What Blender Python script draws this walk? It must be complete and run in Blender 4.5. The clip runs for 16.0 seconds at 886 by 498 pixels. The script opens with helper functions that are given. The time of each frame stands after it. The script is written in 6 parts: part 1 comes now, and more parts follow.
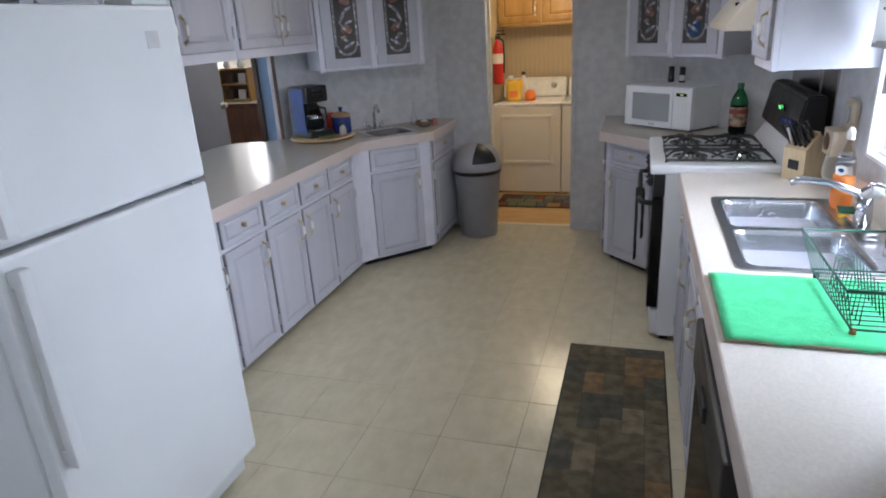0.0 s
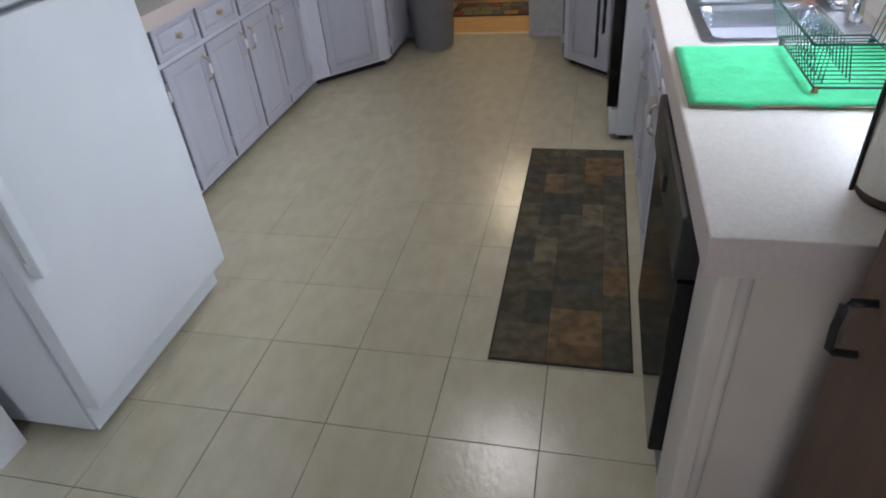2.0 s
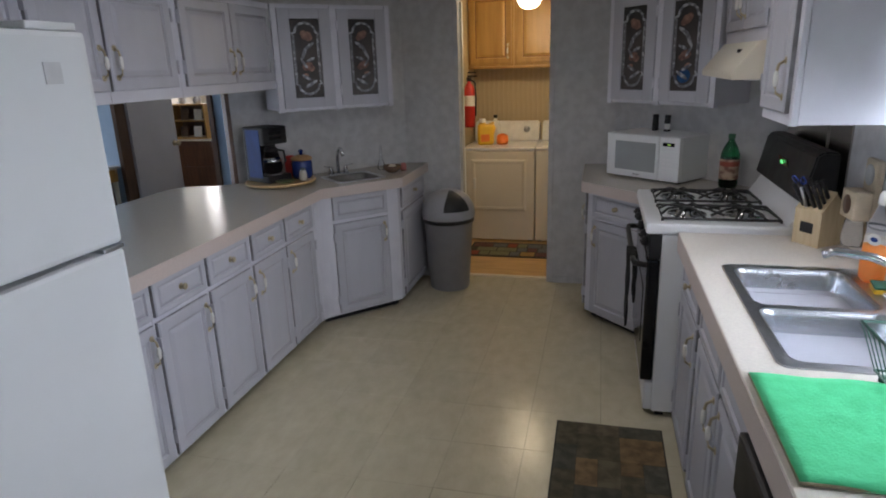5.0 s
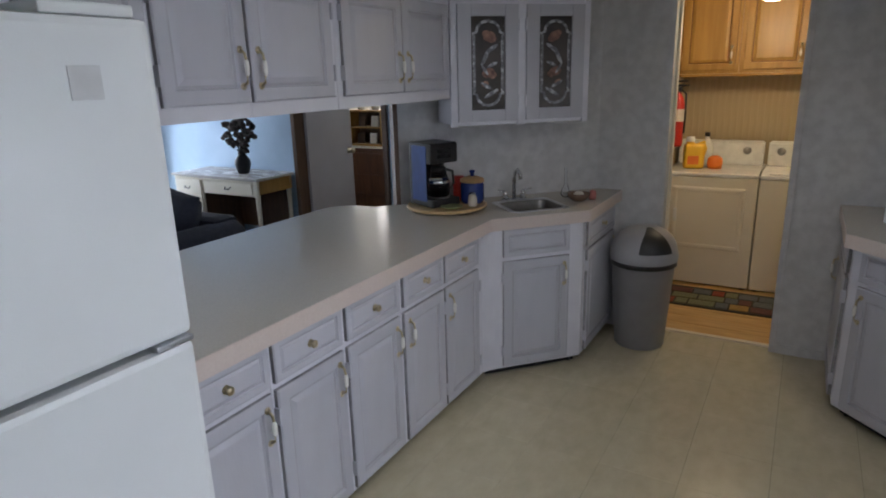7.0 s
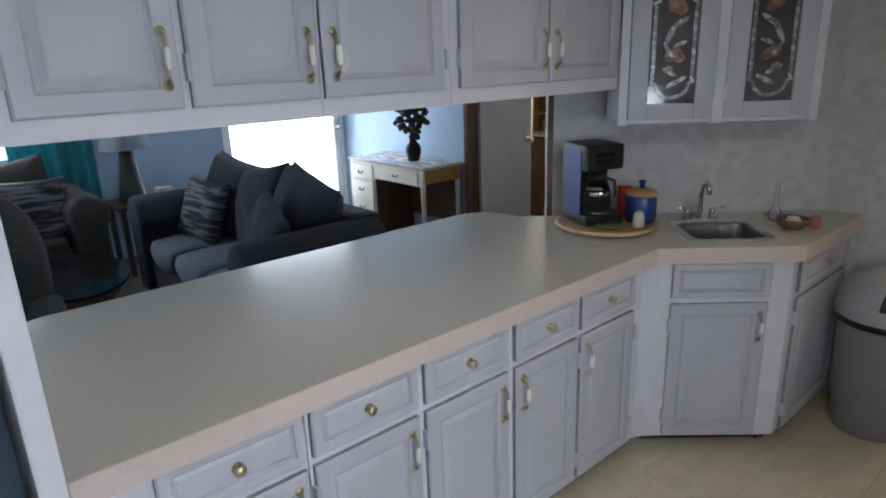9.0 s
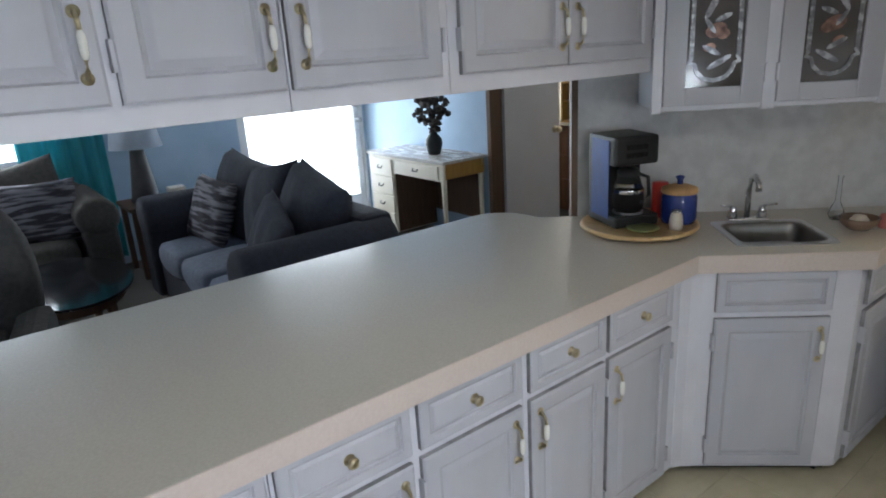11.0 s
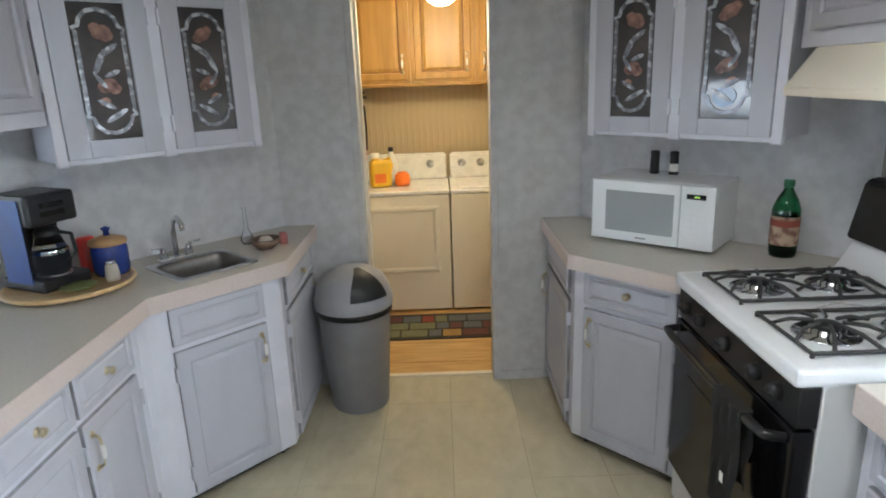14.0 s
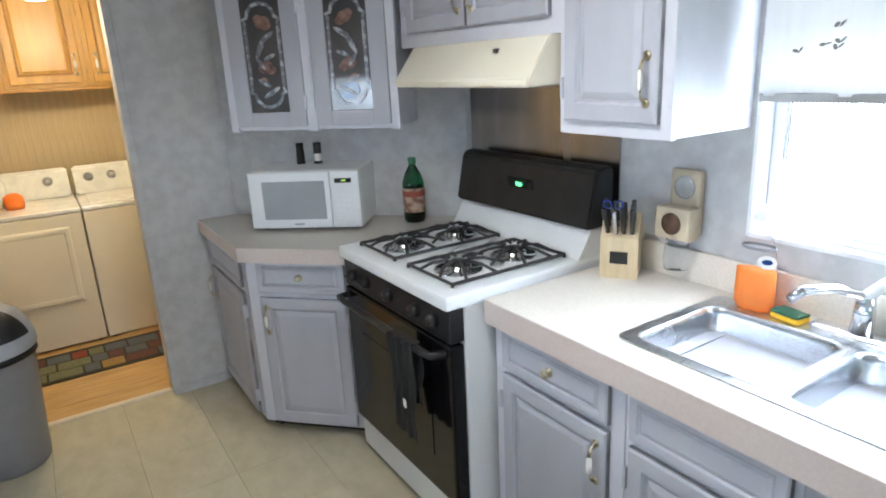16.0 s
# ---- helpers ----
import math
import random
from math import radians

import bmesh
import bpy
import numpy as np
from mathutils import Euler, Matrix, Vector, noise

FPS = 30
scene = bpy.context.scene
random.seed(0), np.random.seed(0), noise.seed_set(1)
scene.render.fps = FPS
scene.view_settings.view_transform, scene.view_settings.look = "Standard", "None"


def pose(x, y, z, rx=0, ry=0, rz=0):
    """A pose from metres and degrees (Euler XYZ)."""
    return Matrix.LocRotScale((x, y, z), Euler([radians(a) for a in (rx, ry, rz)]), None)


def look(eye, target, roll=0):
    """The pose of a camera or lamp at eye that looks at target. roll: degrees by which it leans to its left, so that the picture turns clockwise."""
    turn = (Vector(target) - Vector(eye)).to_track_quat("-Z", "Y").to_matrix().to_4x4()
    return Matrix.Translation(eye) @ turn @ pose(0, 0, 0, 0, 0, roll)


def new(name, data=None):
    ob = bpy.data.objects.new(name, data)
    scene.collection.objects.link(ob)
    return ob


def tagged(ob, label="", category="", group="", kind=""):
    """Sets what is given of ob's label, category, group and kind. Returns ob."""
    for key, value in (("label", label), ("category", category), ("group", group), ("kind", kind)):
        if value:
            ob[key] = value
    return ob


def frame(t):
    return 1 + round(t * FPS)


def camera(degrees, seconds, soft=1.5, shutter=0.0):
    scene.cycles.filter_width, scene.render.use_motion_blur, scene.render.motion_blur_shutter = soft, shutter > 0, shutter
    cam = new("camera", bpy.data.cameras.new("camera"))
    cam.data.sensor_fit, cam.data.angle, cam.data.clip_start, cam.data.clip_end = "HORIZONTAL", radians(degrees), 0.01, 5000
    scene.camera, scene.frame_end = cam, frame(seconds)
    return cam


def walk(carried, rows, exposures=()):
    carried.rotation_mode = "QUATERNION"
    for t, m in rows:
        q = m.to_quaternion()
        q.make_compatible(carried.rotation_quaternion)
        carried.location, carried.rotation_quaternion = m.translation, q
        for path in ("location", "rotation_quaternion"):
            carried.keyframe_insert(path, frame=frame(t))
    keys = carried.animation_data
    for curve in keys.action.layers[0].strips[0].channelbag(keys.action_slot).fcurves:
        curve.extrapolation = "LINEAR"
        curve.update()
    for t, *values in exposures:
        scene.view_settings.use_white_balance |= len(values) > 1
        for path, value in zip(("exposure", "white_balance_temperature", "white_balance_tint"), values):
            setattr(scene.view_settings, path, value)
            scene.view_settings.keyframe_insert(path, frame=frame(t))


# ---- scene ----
cam = camera(70.9, 16.0, 1.9)
PATH = [
    (0, (-0.06, 0.069, 1.616), (-0.642, 1.858, 0.939), -3.5),
    (0.5, (-0.072, 0.065, 1.559), (-0.579, 1.776, 0.655), -3.2),
    (1, (-0.078, 0.06, 1.511), (-0.542, 1.68, 0.434), -3.4),
    (1.5, (-0.076, 0.048, 1.49), (-0.516, 1.614, 0.327), -5.0),
    (2, (-0.069, 0.047, 1.496), (-0.499, 1.622, 0.342), -5.5),
    (2.5, (-0.063, 0.058, 1.526), (-0.5, 1.719, 0.501), -4.9),
    (3, (-0.064, 0.073, 1.548), (-0.475, 1.787, 0.604), -3.4),
    (3.5, (-0.065, 0.157, 1.588), (-0.475, 1.936, 0.771), -2.8),
    (6, (-0.358, 0.694, 1.622), (-1.022, 2.508, 1.104), -1.7),
    (6.5, (-0.426, 0.886, 1.626), (-1.25, 2.634, 1.111), -1.5),
    (7, (-0.504, 1.085, 1.621), (-1.474, 2.749, 1.083), -1.6),
    (7.5, (-0.604, 1.274, 1.639), (-1.623, 2.91, 1.105), -2.7),
    (8, (-0.664, 1.43, 1.63), (-1.813, 2.976, 1.091), -1.7),
    (8.5, (-0.621, 1.598, 1.638), (-2.013, 2.924, 1.085), -0.6),
    (11, (-0.792, 2.006, 1.611), (-2.311, 3.159, 1.008), -3.6),
    (11.5, (-0.843, 2.003, 1.612), (-2.16, 3.38, 1.004), -4.4),
    (12, (-0.866, 2.0, 1.613), (-1.946, 3.586, 1.047), -4.0),
    (12.5, (-0.854, 1.99, 1.617), (-1.639, 3.744, 1.062), -3.8),
    (13, (-0.834, 1.96, 1.626), (-1.361, 3.811, 1.082), -2.4),
    (13.5, (-0.792, 1.887, 1.63), (-1.022, 3.798, 1.087), -2.1),
    (14, (-0.797, 1.834, 1.615), (-0.804, 3.762, 1.081), -2.1),
    (14.5, (-0.881, 1.808, 1.609), (-0.468, 3.688, 1.067), -3.2),
    (15, (-0.931, 1.756, 1.617), (-0.291, 3.569, 1.066), -3.5),
    (15.5, (-0.937, 1.724, 1.599), (-0.094, 3.451, 1.046), -2.9),
    (16, (-0.92, 1.688, 1.591), (0.114, 3.305, 1.026), -2.9),
]
walk(cam, [(t, look(eye, target, roll)) for t, eye, target, roll in PATH], [(0.0,-0.48,6000,17),(1.5,-0.64,6050,17),(3.5,-0.70,6050,17),(6.0,-1.22,6450,16),(7.0,-1.00,6300,15),(8.5,-0.72,6300,14),(11.0,-0.45,6400,10),(12.5,-0.20,6600,9),(14.5,0.18,6050,9),(16.0,0.30,6000,9)])

# ---------------------------------------------------------------- world, sun, large lights
world = bpy.data.worlds.new("world")
scene.world = world
world.use_nodes = True
wt = world.node_tree
sky = wt.nodes.new("ShaderNodeTexSky")
sky.sky_type, sky.sun_disc = "NISHITA", False
sky.sun_elevation, sky.sun_rotation = radians(50), radians(167)
wt.nodes["Background"].inputs["Strength"].default_value = 0.14
wt.links.new(sky.outputs["Color"], wt.nodes["Background"].inputs["Color"])


def area(name, m, sx, sy, watts, colour, spread=180):
    data = bpy.data.lights.new(name, "AREA")
    data.shape, data.size, data.size_y, data.energy, data.color = "RECTANGLE", sx, sy, watts, colour
    data.spread = radians(spread)
    ob = new(name, data)
    ob.matrix_world = m
    return ob


sun_data = bpy.data.lights.new("sun", "SUN")
sun_data.energy, sun_data.angle, sun_data.color = 2.5, radians(0.6), (1.0, 0.95, 0.86)
sun = new("sun", sun_data)
sun.matrix_world = look((2, -9, 11), (0, 0, 0))

DAY = (0.80, 0.90, 1.0)
area("sink_window_light", look((0.95, 2.02, 1.36), (-0.5, 2.02, 0.50)), 1.15, 0.50, 38, DAY, 140)
# unseen fill lamp from the south, added to brighten counter end and floor
area("dining_window_light", look((-0.20, -1.90, 1.30), (-0.25, 1.2, 0.35)), 1.15, 1.25, 11, (1.0, 0.96, 0.92))
area("front_door_light", look((-6.60, 4.80, 1.15), (-3, 4.2, 0.6)), 1.05, 1.85, 42, DAY)
area("living_window_light", look((-6.60, 1.50, 1.45), (-3, 2.0, 0.7)), 1.5, 1.0, 30, DAY)


def bulb(name, place, watts, colour, radius):
    data = bpy.data.lights.new(name, "POINT")
    data.energy, data.color, data.shadow_soft_size = watts, colour, radius
    ob = new(name, data)
    ob.location = place
    return ob


bulb("laundry_bulb", (-0.77, 5.60, 1.87), 26, (1.0, 0.82, 0.50), 0.06)
area("kitchen_ceiling_light_glow", look((-0.50, 2.70, 2.20), (-0.50, 2.70, 0)), 0.45, 0.45, 14.5, (1.0, 0.97, 0.90))
area("bedroom_window_light", look((-4.8, 7.96, 1.74), (-4.2, 6.0, 0.9)), 1.2, 0.7, 32, (1.0, 0.95, 0.88))


# ---------------------------------------------------------------- materials
def mat(name, c1, c2=None, rough=0.5, metal=0.0, scale=8.0, bump=0.0, bscale=None, detail=5.0, stretch=None,
        coat=0.0, island=0.0, rvar=0.12, lo=0.35, hi=0.65, spec=0.5, world=False):
    m = bpy.data.materials.new(name)
    m.use_nodes = True
    n, l = m.node_tree.nodes, m.node_tree.links
    b = n["Principled BSDF"]
    b.inputs["Roughness"].default_value = rough
    b.inputs["Metallic"].default_value = metal
    b.inputs["Specular IOR Level"].default_value = spec
    b.inputs["Coat Weight"].default_value = coat
    c2 = c2 or tuple(0.88 * v for v in c1)
    co = n.new("ShaderNodeTexCoord")
    mp = n.new("ShaderNodeMapping")
    mp.inputs["Scale"].default_value = stretch or (1, 1, 1)
    if world:
        l.new(n.new("ShaderNodeNewGeometry").outputs["Position"], mp.inputs["Vector"])
    else:
        l.new(co.outputs["Object"], mp.inputs["Vector"])
    no = n.new("ShaderNodeTexNoise")
    no.inputs["Scale"].default_value, no.inputs["Detail"].default_value = scale, detail
    l.new(mp.outputs["Vector"], no.inputs["Vector"])
    ra = n.new("ShaderNodeValToRGB")
    ra.color_ramp.elements[0].position, ra.color_ramp.elements[1].position = lo, hi
    ra.color_ramp.elements[0].color, ra.color_ramp.elements[1].color = (*c2, 1), (*c1, 1)
    l.new(no.outputs["Fac"], ra.inputs["Fac"])
    last = ra.outputs["Color"]
    if island:
        oi = n.new("ShaderNodeObjectInfo")
        hs = n.new("ShaderNodeHueSaturation")
        mr = n.new("ShaderNodeMapRange")
        mr.inputs["To Min"].default_value, mr.inputs["To Max"].default_value = 1 - island, 1 + island
        l.new(oi.outputs["Random"], mr.inputs["Value"])
        l.new(mr.outputs["Result"], hs.inputs["Value"])
        l.new(last, hs.inputs["Color"])
        last = hs.outputs["Color"]
    l.new(last, b.inputs["Base Color"])
    n2 = n.new("ShaderNodeTexNoise")
    n2.inputs["Scale"].default_value = bscale or scale * 6
    n2.inputs["Detail"].default_value = 4
    l.new(mp.outputs["Vector"], n2.inputs["Vector"])
    if rvar:
        rr = n.new("ShaderNodeMapRange")
        rr.inputs["To Min"].default_value = max(0.02, rough - rvar * rough)
        rr.inputs["To Max"].default_value = min(1, rough + rvar)
        l.new(no.outputs["Fac"], rr.inputs["Value"])
        l.new(rr.outputs["Result"], b.inputs["Roughness"])
    if bump:
        bu = n.new("ShaderNodeBump")
        bu.inputs["Strength"].default_value = bump
        bu.inputs["Distance"].default_value = 0.01
        l.new(n2.outputs["Fac"], bu.inputs["Height"])
        l.new(bu.outputs["Normal"], b.inputs["Normal"])
    return m


def glow(name, colour, strength):
    m = bpy.data.materials.new(name)
    m.use_nodes = True
    b = m.node_tree.nodes["Principled BSDF"]
    b.inputs["Base Color"].default_value = (*colour, 1)
    b.inputs["Emission Color"].default_value = (*colour, 1)
    b.inputs["Emission Strength"].default_value = strength
    return m


def glass(name, colour=(1, 1, 1), rough=0.0, ior=1.45):
    m = bpy.data.materials.new(name)
    m.use_nodes = True
    b = m.node_tree.nodes["Principled BSDF"]
    b.inputs["Base Color"].default_value = (*colour, 1)
    b.inputs["Transmission Weight"].default_value = 1
    b.inputs["Roughness"].default_value, b.inputs["IOR"].default_value = rough, ior
    return m


WALL = mat("wallpaper_blue_grey", (0.565, 0.564, 0.570), (0.485, 0.484, 0.492), 0.7, scale=16, bump=0.15, bscale=60, lo=0.38, hi=0.62, detail=8)
WALLB = mat("wall_pale_blue", (0.40, 0.52, 0.66), (0.34, 0.46, 0.60), 0.8, scale=3)
# Gap shade and grime at door edges and grooves, put into darker colours
EDGESHADE = mat("shaded_grimy_edge", (0.30, 0.295, 0.32), (0.16, 0.155, 0.165), 0.5, scale=14)
GROOVE = mat("shaded_groove", (0.43, 0.43, 0.48), (0.36, 0.36, 0.40), 0.5, scale=9)
OAKEDGE = mat("shaded_oak_edge", (0.22, 0.10, 0.025), (0.16, 0.07, 0.02), 0.5, scale=9)
CAB = mat("cabinet_grey_paint", (0.47, 0.475, 0.53), (0.435, 0.44, 0.495), 0.42, scale=4, bump=0.05, bscale=45, stretch=(2, 2, 0.7))
FRAME = mat("face_frame_paint", (0.66, 0.66, 0.72), (0.60, 0.60, 0.66), 0.45, scale=6, bump=0.05)
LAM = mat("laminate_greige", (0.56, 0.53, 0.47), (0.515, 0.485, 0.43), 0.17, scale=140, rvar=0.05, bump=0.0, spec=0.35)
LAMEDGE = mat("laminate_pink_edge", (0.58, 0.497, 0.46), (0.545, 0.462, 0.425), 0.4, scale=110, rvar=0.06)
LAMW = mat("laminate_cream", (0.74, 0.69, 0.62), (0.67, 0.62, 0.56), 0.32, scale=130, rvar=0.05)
WHITE = mat("appliance_white", (0.74, 0.755, 0.77), (0.71, 0.725, 0.74), 0.32, scale=3, bump=0.05, bscale=220)
FRIDGEW = mat("textured_fridge_enamel", (0.63, 0.65, 0.66), (0.60, 0.62, 0.63), 0.36, scale=3, bump=0.05, bscale=220)
CREAM = mat("cream_enamel", (0.78, 0.72, 0.60), (0.73, 0.67, 0.55), 0.3, scale=3)
TRIMW = mat("white_paint", (0.78, 0.78, 0.80), (0.70, 0.70, 0.73), 0.45, scale=5)
BLACKG = mat("black_glass", (0.006, 0.006, 0.007), (0.010, 0.010, 0.011), 0.08, scale=3, rvar=0.05, spec=0.32)
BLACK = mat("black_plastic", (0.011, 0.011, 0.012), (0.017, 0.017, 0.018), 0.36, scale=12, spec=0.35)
IRON = mat("cast_iron", (0.025, 0.025, 0.027), (0.04, 0.038, 0.037), 0.6, scale=40, bump=0.2)
STEEL = mat("brushed_steel", (0.62, 0.63, 0.65), (0.52, 0.53, 0.55), 0.25, 1.0, scale=12, stretch=(1, 30, 1), rvar=0.1)
SATIN = mat("satin_steel_bowl", (0.60, 0.62, 0.65), (0.54, 0.56, 0.59), 0.24, 1.0, scale=5, rvar=0.06)
CHROME = mat("chrome", (0.78, 0.79, 0.81), None, 0.08, 1.0, scale=10, rvar=0.04)
BRASS = mat("brass", (0.62, 0.54, 0.38), (0.50, 0.43, 0.29), 0.26, 1.0, scale=30)
PORC = mat("white_porcelain", (0.82, 0.81, 0.77), None, 0.15, scale=20, rvar=0.03)
GREYP = mat("grey_plastic", (0.26, 0.26, 0.28), (0.235, 0.235, 0.255), 0.42, scale=14, bump=0.06, bscale=120)
GREYL = mat("grey_plastic_lid", (0.33, 0.33, 0.35), (0.30, 0.30, 0.32), 0.36, scale=14)
TILE = mat("vinyl_tile_cream", (0.590, 0.545, 0.402), (0.505, 0.458, 0.325), 0.18, scale=10, bump=0.16, bscale=34, island=0.03, lo=0.28, hi=0.72, detail=6, stretch=(1.5, 0.85, 1), world=True, rvar=0.02)
GROUT = mat("dark_joint", (0.17, 0.15, 0.105), (0.09, 0.08, 0.06), 0.8, scale=30)
CARPET = mat("carpet_brown_grey", (0.12, 0.105, 0.09), (0.08, 0.07, 0.06), 0.95, scale=90, bump=0.5, bscale=400)
CEIL = mat("ceiling_white", (0.72, 0.71, 0.69), (0.66, 0.65, 0.63), 0.9, scale=20, bump=0.2)
OAK = mat("golden_oak", (0.42, 0.232, 0.054), (0.33, 0.172, 0.036), 0.36, scale=4, stretch=(5, 5, 0.5), bump=0.08)
DWOOD = mat("red_brown_wood", (0.20, 0.075, 0.03), (0.13, 0.045, 0.018), 0.35, scale=6, stretch=(5, 5, 0.6))
BWOOD = mat("dark_brown_wood", (0.12, 0.062, 0.035), (0.075, 0.04, 0.024), 0.5, scale=6, stretch=(5, 5, 0.7))
LWOOD = mat("light_wood", (0.62, 0.43, 0.22), (0.50, 0.33, 0.15), 0.4, scale=8, stretch=(1, 7, 7))
PINE = mat("pine_plank", (0.62, 0.40, 0.16), (0.46, 0.27, 0.09), 0.4, scale=5, stretch=(0.8, 8, 8), island=0.1)
BEAD = mat("beadboard_tan", (0.55, 0.44, 0.27), (0.48, 0.375, 0.22), 0.6, scale=6, stretch=(4, 4, 0.5))
FABRIC = mat("dark_blue_grey_fabric", (0.034, 0.035, 0.050), (0.022, 0.023, 0.034), 0.9, scale=40, bump=0.4, bscale=300)
# sofa fabric with the daylight on the seat cushions put into a paler colour
FABLIT = mat("lit_seat_fabric", (0.15, 0.17, 0.22), (0.115, 0.13, 0.17), 0.9, scale=40, bump=0.4, bscale=300)
FABB = mat("taupe_fabric", (0.075, 0.068, 0.062), (0.05, 0.045, 0.04), 0.9, scale=40, bump=0.4, bscale=300)
STRIPE = mat("striped_pillow", (0.17, 0.16, 0.18), (0.025, 0.022, 0.03), 0.9, scale=7, stretch=(0.6, 0.6, 5.0), lo=0.46, hi=0.56)
GREEN = mat("green_towelling", (0.075, 0.60, 0.27), (0.055, 0.52, 0.22), 0.9, scale=30, bump=0.3, bscale=160)
HEM = mat("tan_hem", (0.30, 0.27, 0.17), None, 0.9, scale=40)
WIRE = mat("green_coated_wire", (0.02, 0.10, 0.07), None, 0.35, scale=30)
PAPER = mat("paper_towel", (0.88, 0.81, 0.68), (0.82, 0.75, 0.62), 0.95, scale=20, bump=0.35, bscale=140)
BLUEC = mat("cobalt_glaze", (0.02, 0.045, 0.22), (0.015, 0.03, 0.15), 0.15, scale=10)
BLUEM = mat("blue_metal_panel", (0.016, 0.052, 0.21), (0.012, 0.040, 0.16), 0.38, 0.2, scale=12, spec=0.25)
YELLOW = mat("yellow_plastic", (0.85, 0.52, 0.03), (0.78, 0.45, 0.02), 0.35, scale=8)
ORANGE = mat("orange_plastic", (0.85, 0.22, 0.03), (0.75, 0.17, 0.02), 0.35, scale=8)
RED = mat("red_enamel", (0.55, 0.03, 0.02), None, 0.25, scale=8)
GREENG = glass("green_bottle_glass", (0.03, 0.32, 0.11), 0.05)
THINP = glass("thin_clear_plastic", (0.97, 0.98, 1.0), 0.02, 1.04)
SHEET = mat("steel_sheet", (0.44, 0.42, 0.40), (0.36, 0.34, 0.32), 0.20, 1.0, scale=3, stretch=(1, 4, 0.25), rvar=0.12)
DSTEEL = mat("dull_steel", (0.30, 0.29, 0.28), (0.24, 0.23, 0.22), 0.30, 1.0, scale=14)
CLEARP = glass("clear_plastic", (0.93, 0.96, 1.0), 0.06, 1.2)
PANE = glass("window_pane", (1, 1, 1), 0.0, 1.02)
CABGLASS = mat("dark_leaded_glass", (0.055, 0.052, 0.052), (0.10, 0.085, 0.08), 0.06, scale=5, rvar=0.03, bump=0.06, bscale=10)
CAME = mat("frosted_bevel_glass", (0.44, 0.45, 0.48), (0.16, 0.16, 0.18), 0.22, 0.25, scale=35)
PINKG = mat("pink_stained_glass", (0.38, 0.22, 0.17), (0.13, 0.08, 0.07), 0.12, scale=28)
MIRRORW = mat("grey_screen_glass", (0.34, 0.36, 0.37), (0.30, 0.32, 0.33), 0.12, scale=4, rvar=0.03)
LABEL = mat("paper_label", (0.75, 0.70, 0.62), (0.66, 0.60, 0.52), 0.6, scale=18)
LABELR = mat("red_label", (0.30, 0.07, 0.04), None, 0.6, scale=18)
def cloth(name, colour, share):
    """Thin cloth that lets part of the daylight through."""
    m = mat(name, colour, tuple(0.93 * v for v in colour), 0.9, scale=6, stretch=(8, 8, 0.5))
    n, l = m.node_tree.nodes, m.node_tree.links
    tr, mx = n.new("ShaderNodeBsdfTranslucent"), n.new("ShaderNodeMixShader")
    tr.inputs["Color"].default_value = (*colour, 1)
    mx.inputs["Fac"].default_value = share
    l.new(n["Principled BSDF"].outputs["BSDF"], mx.inputs[1])
    l.new(tr.outputs["BSDF"], mx.inputs[2])
    l.new(mx.outputs["Shader"], n["Material Output"].inputs["Surface"])
    return m


AMBER = cloth("orange_dish_soap", (0.95, 0.43, 0.13), 0.6)
SHEER = cloth("valance_cotton", (0.80, 0.80, 0.80), 0.35)
TEAL = cloth("teal_curtain", (0.05, 0.36, 0.42), 0.35)
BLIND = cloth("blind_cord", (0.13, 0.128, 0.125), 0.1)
DOORP = mat("grey_lavender_paint", (0.50, 0.50, 0.54), (0.47, 0.47, 0.51), 0.5, scale=4)
SHADE = mat("grey_blind", (0.38, 0.38, 0.38), (0.33, 0.33, 0.33), 0.85, scale=40)
LEAF = mat("dried_flowers", (0.055, 0.035, 0.035), (0.025, 0.025, 0.02), 0.8, scale=60)
SLATES = [mat("rug_" + k, c, tuple(v * 0.55 for v in c), 0.92, scale=20, bump=0.4, bscale=120, island=0.2, lo=0.38, hi=0.62, world=True) for k, c in
          (("olive", (0.120, 0.104, 0.064)), ("charcoal", (0.082, 0.080, 0.060)), ("rust", (0.215, 0.138, 0.066)), ("taupe", (0.175, 0.140, 0.088)))]
RUGB = mat("rug_dark_base", (0.035, 0.032, 0.026), None, 0.95, scale=60, bump=0.4)
KNIT = [mat("runner_" + k, c, tuple(v * 0.7 for v in c), 0.95, scale=60, bump=0.4) for k, c in
        (("red", (0.30, 0.06, 0.04)), ("sage", (0.20, 0.21, 0.12)), ("ochre", (0.42, 0.26, 0.08)), ("plum", (0.13, 0.05, 0.05)), ("slate", (0.12, 0.14, 0.16)))]
LEDM = glow("dim_yellow_green_digits", (0.45, 0.75, 0.15), 0.7)
LEDG = glow("green_digits", (0.15, 1.0, 0.25), 2.5)
GLOBE = glow("lit_globe_glass", (1.0, 0.86, 0.60), 9.0)
DIFF = glow("lit_diffuser", (1.0, 0.95, 0.86), 3.0)
OUT = glow("bright_outdoors", (0.88, 0.95, 1.0), 6.0)
CREAMP = mat("tan_thermometer_board", (0.50, 0.42, 0.30), (0.42, 0.35, 0.25), 0.6, scale=20)


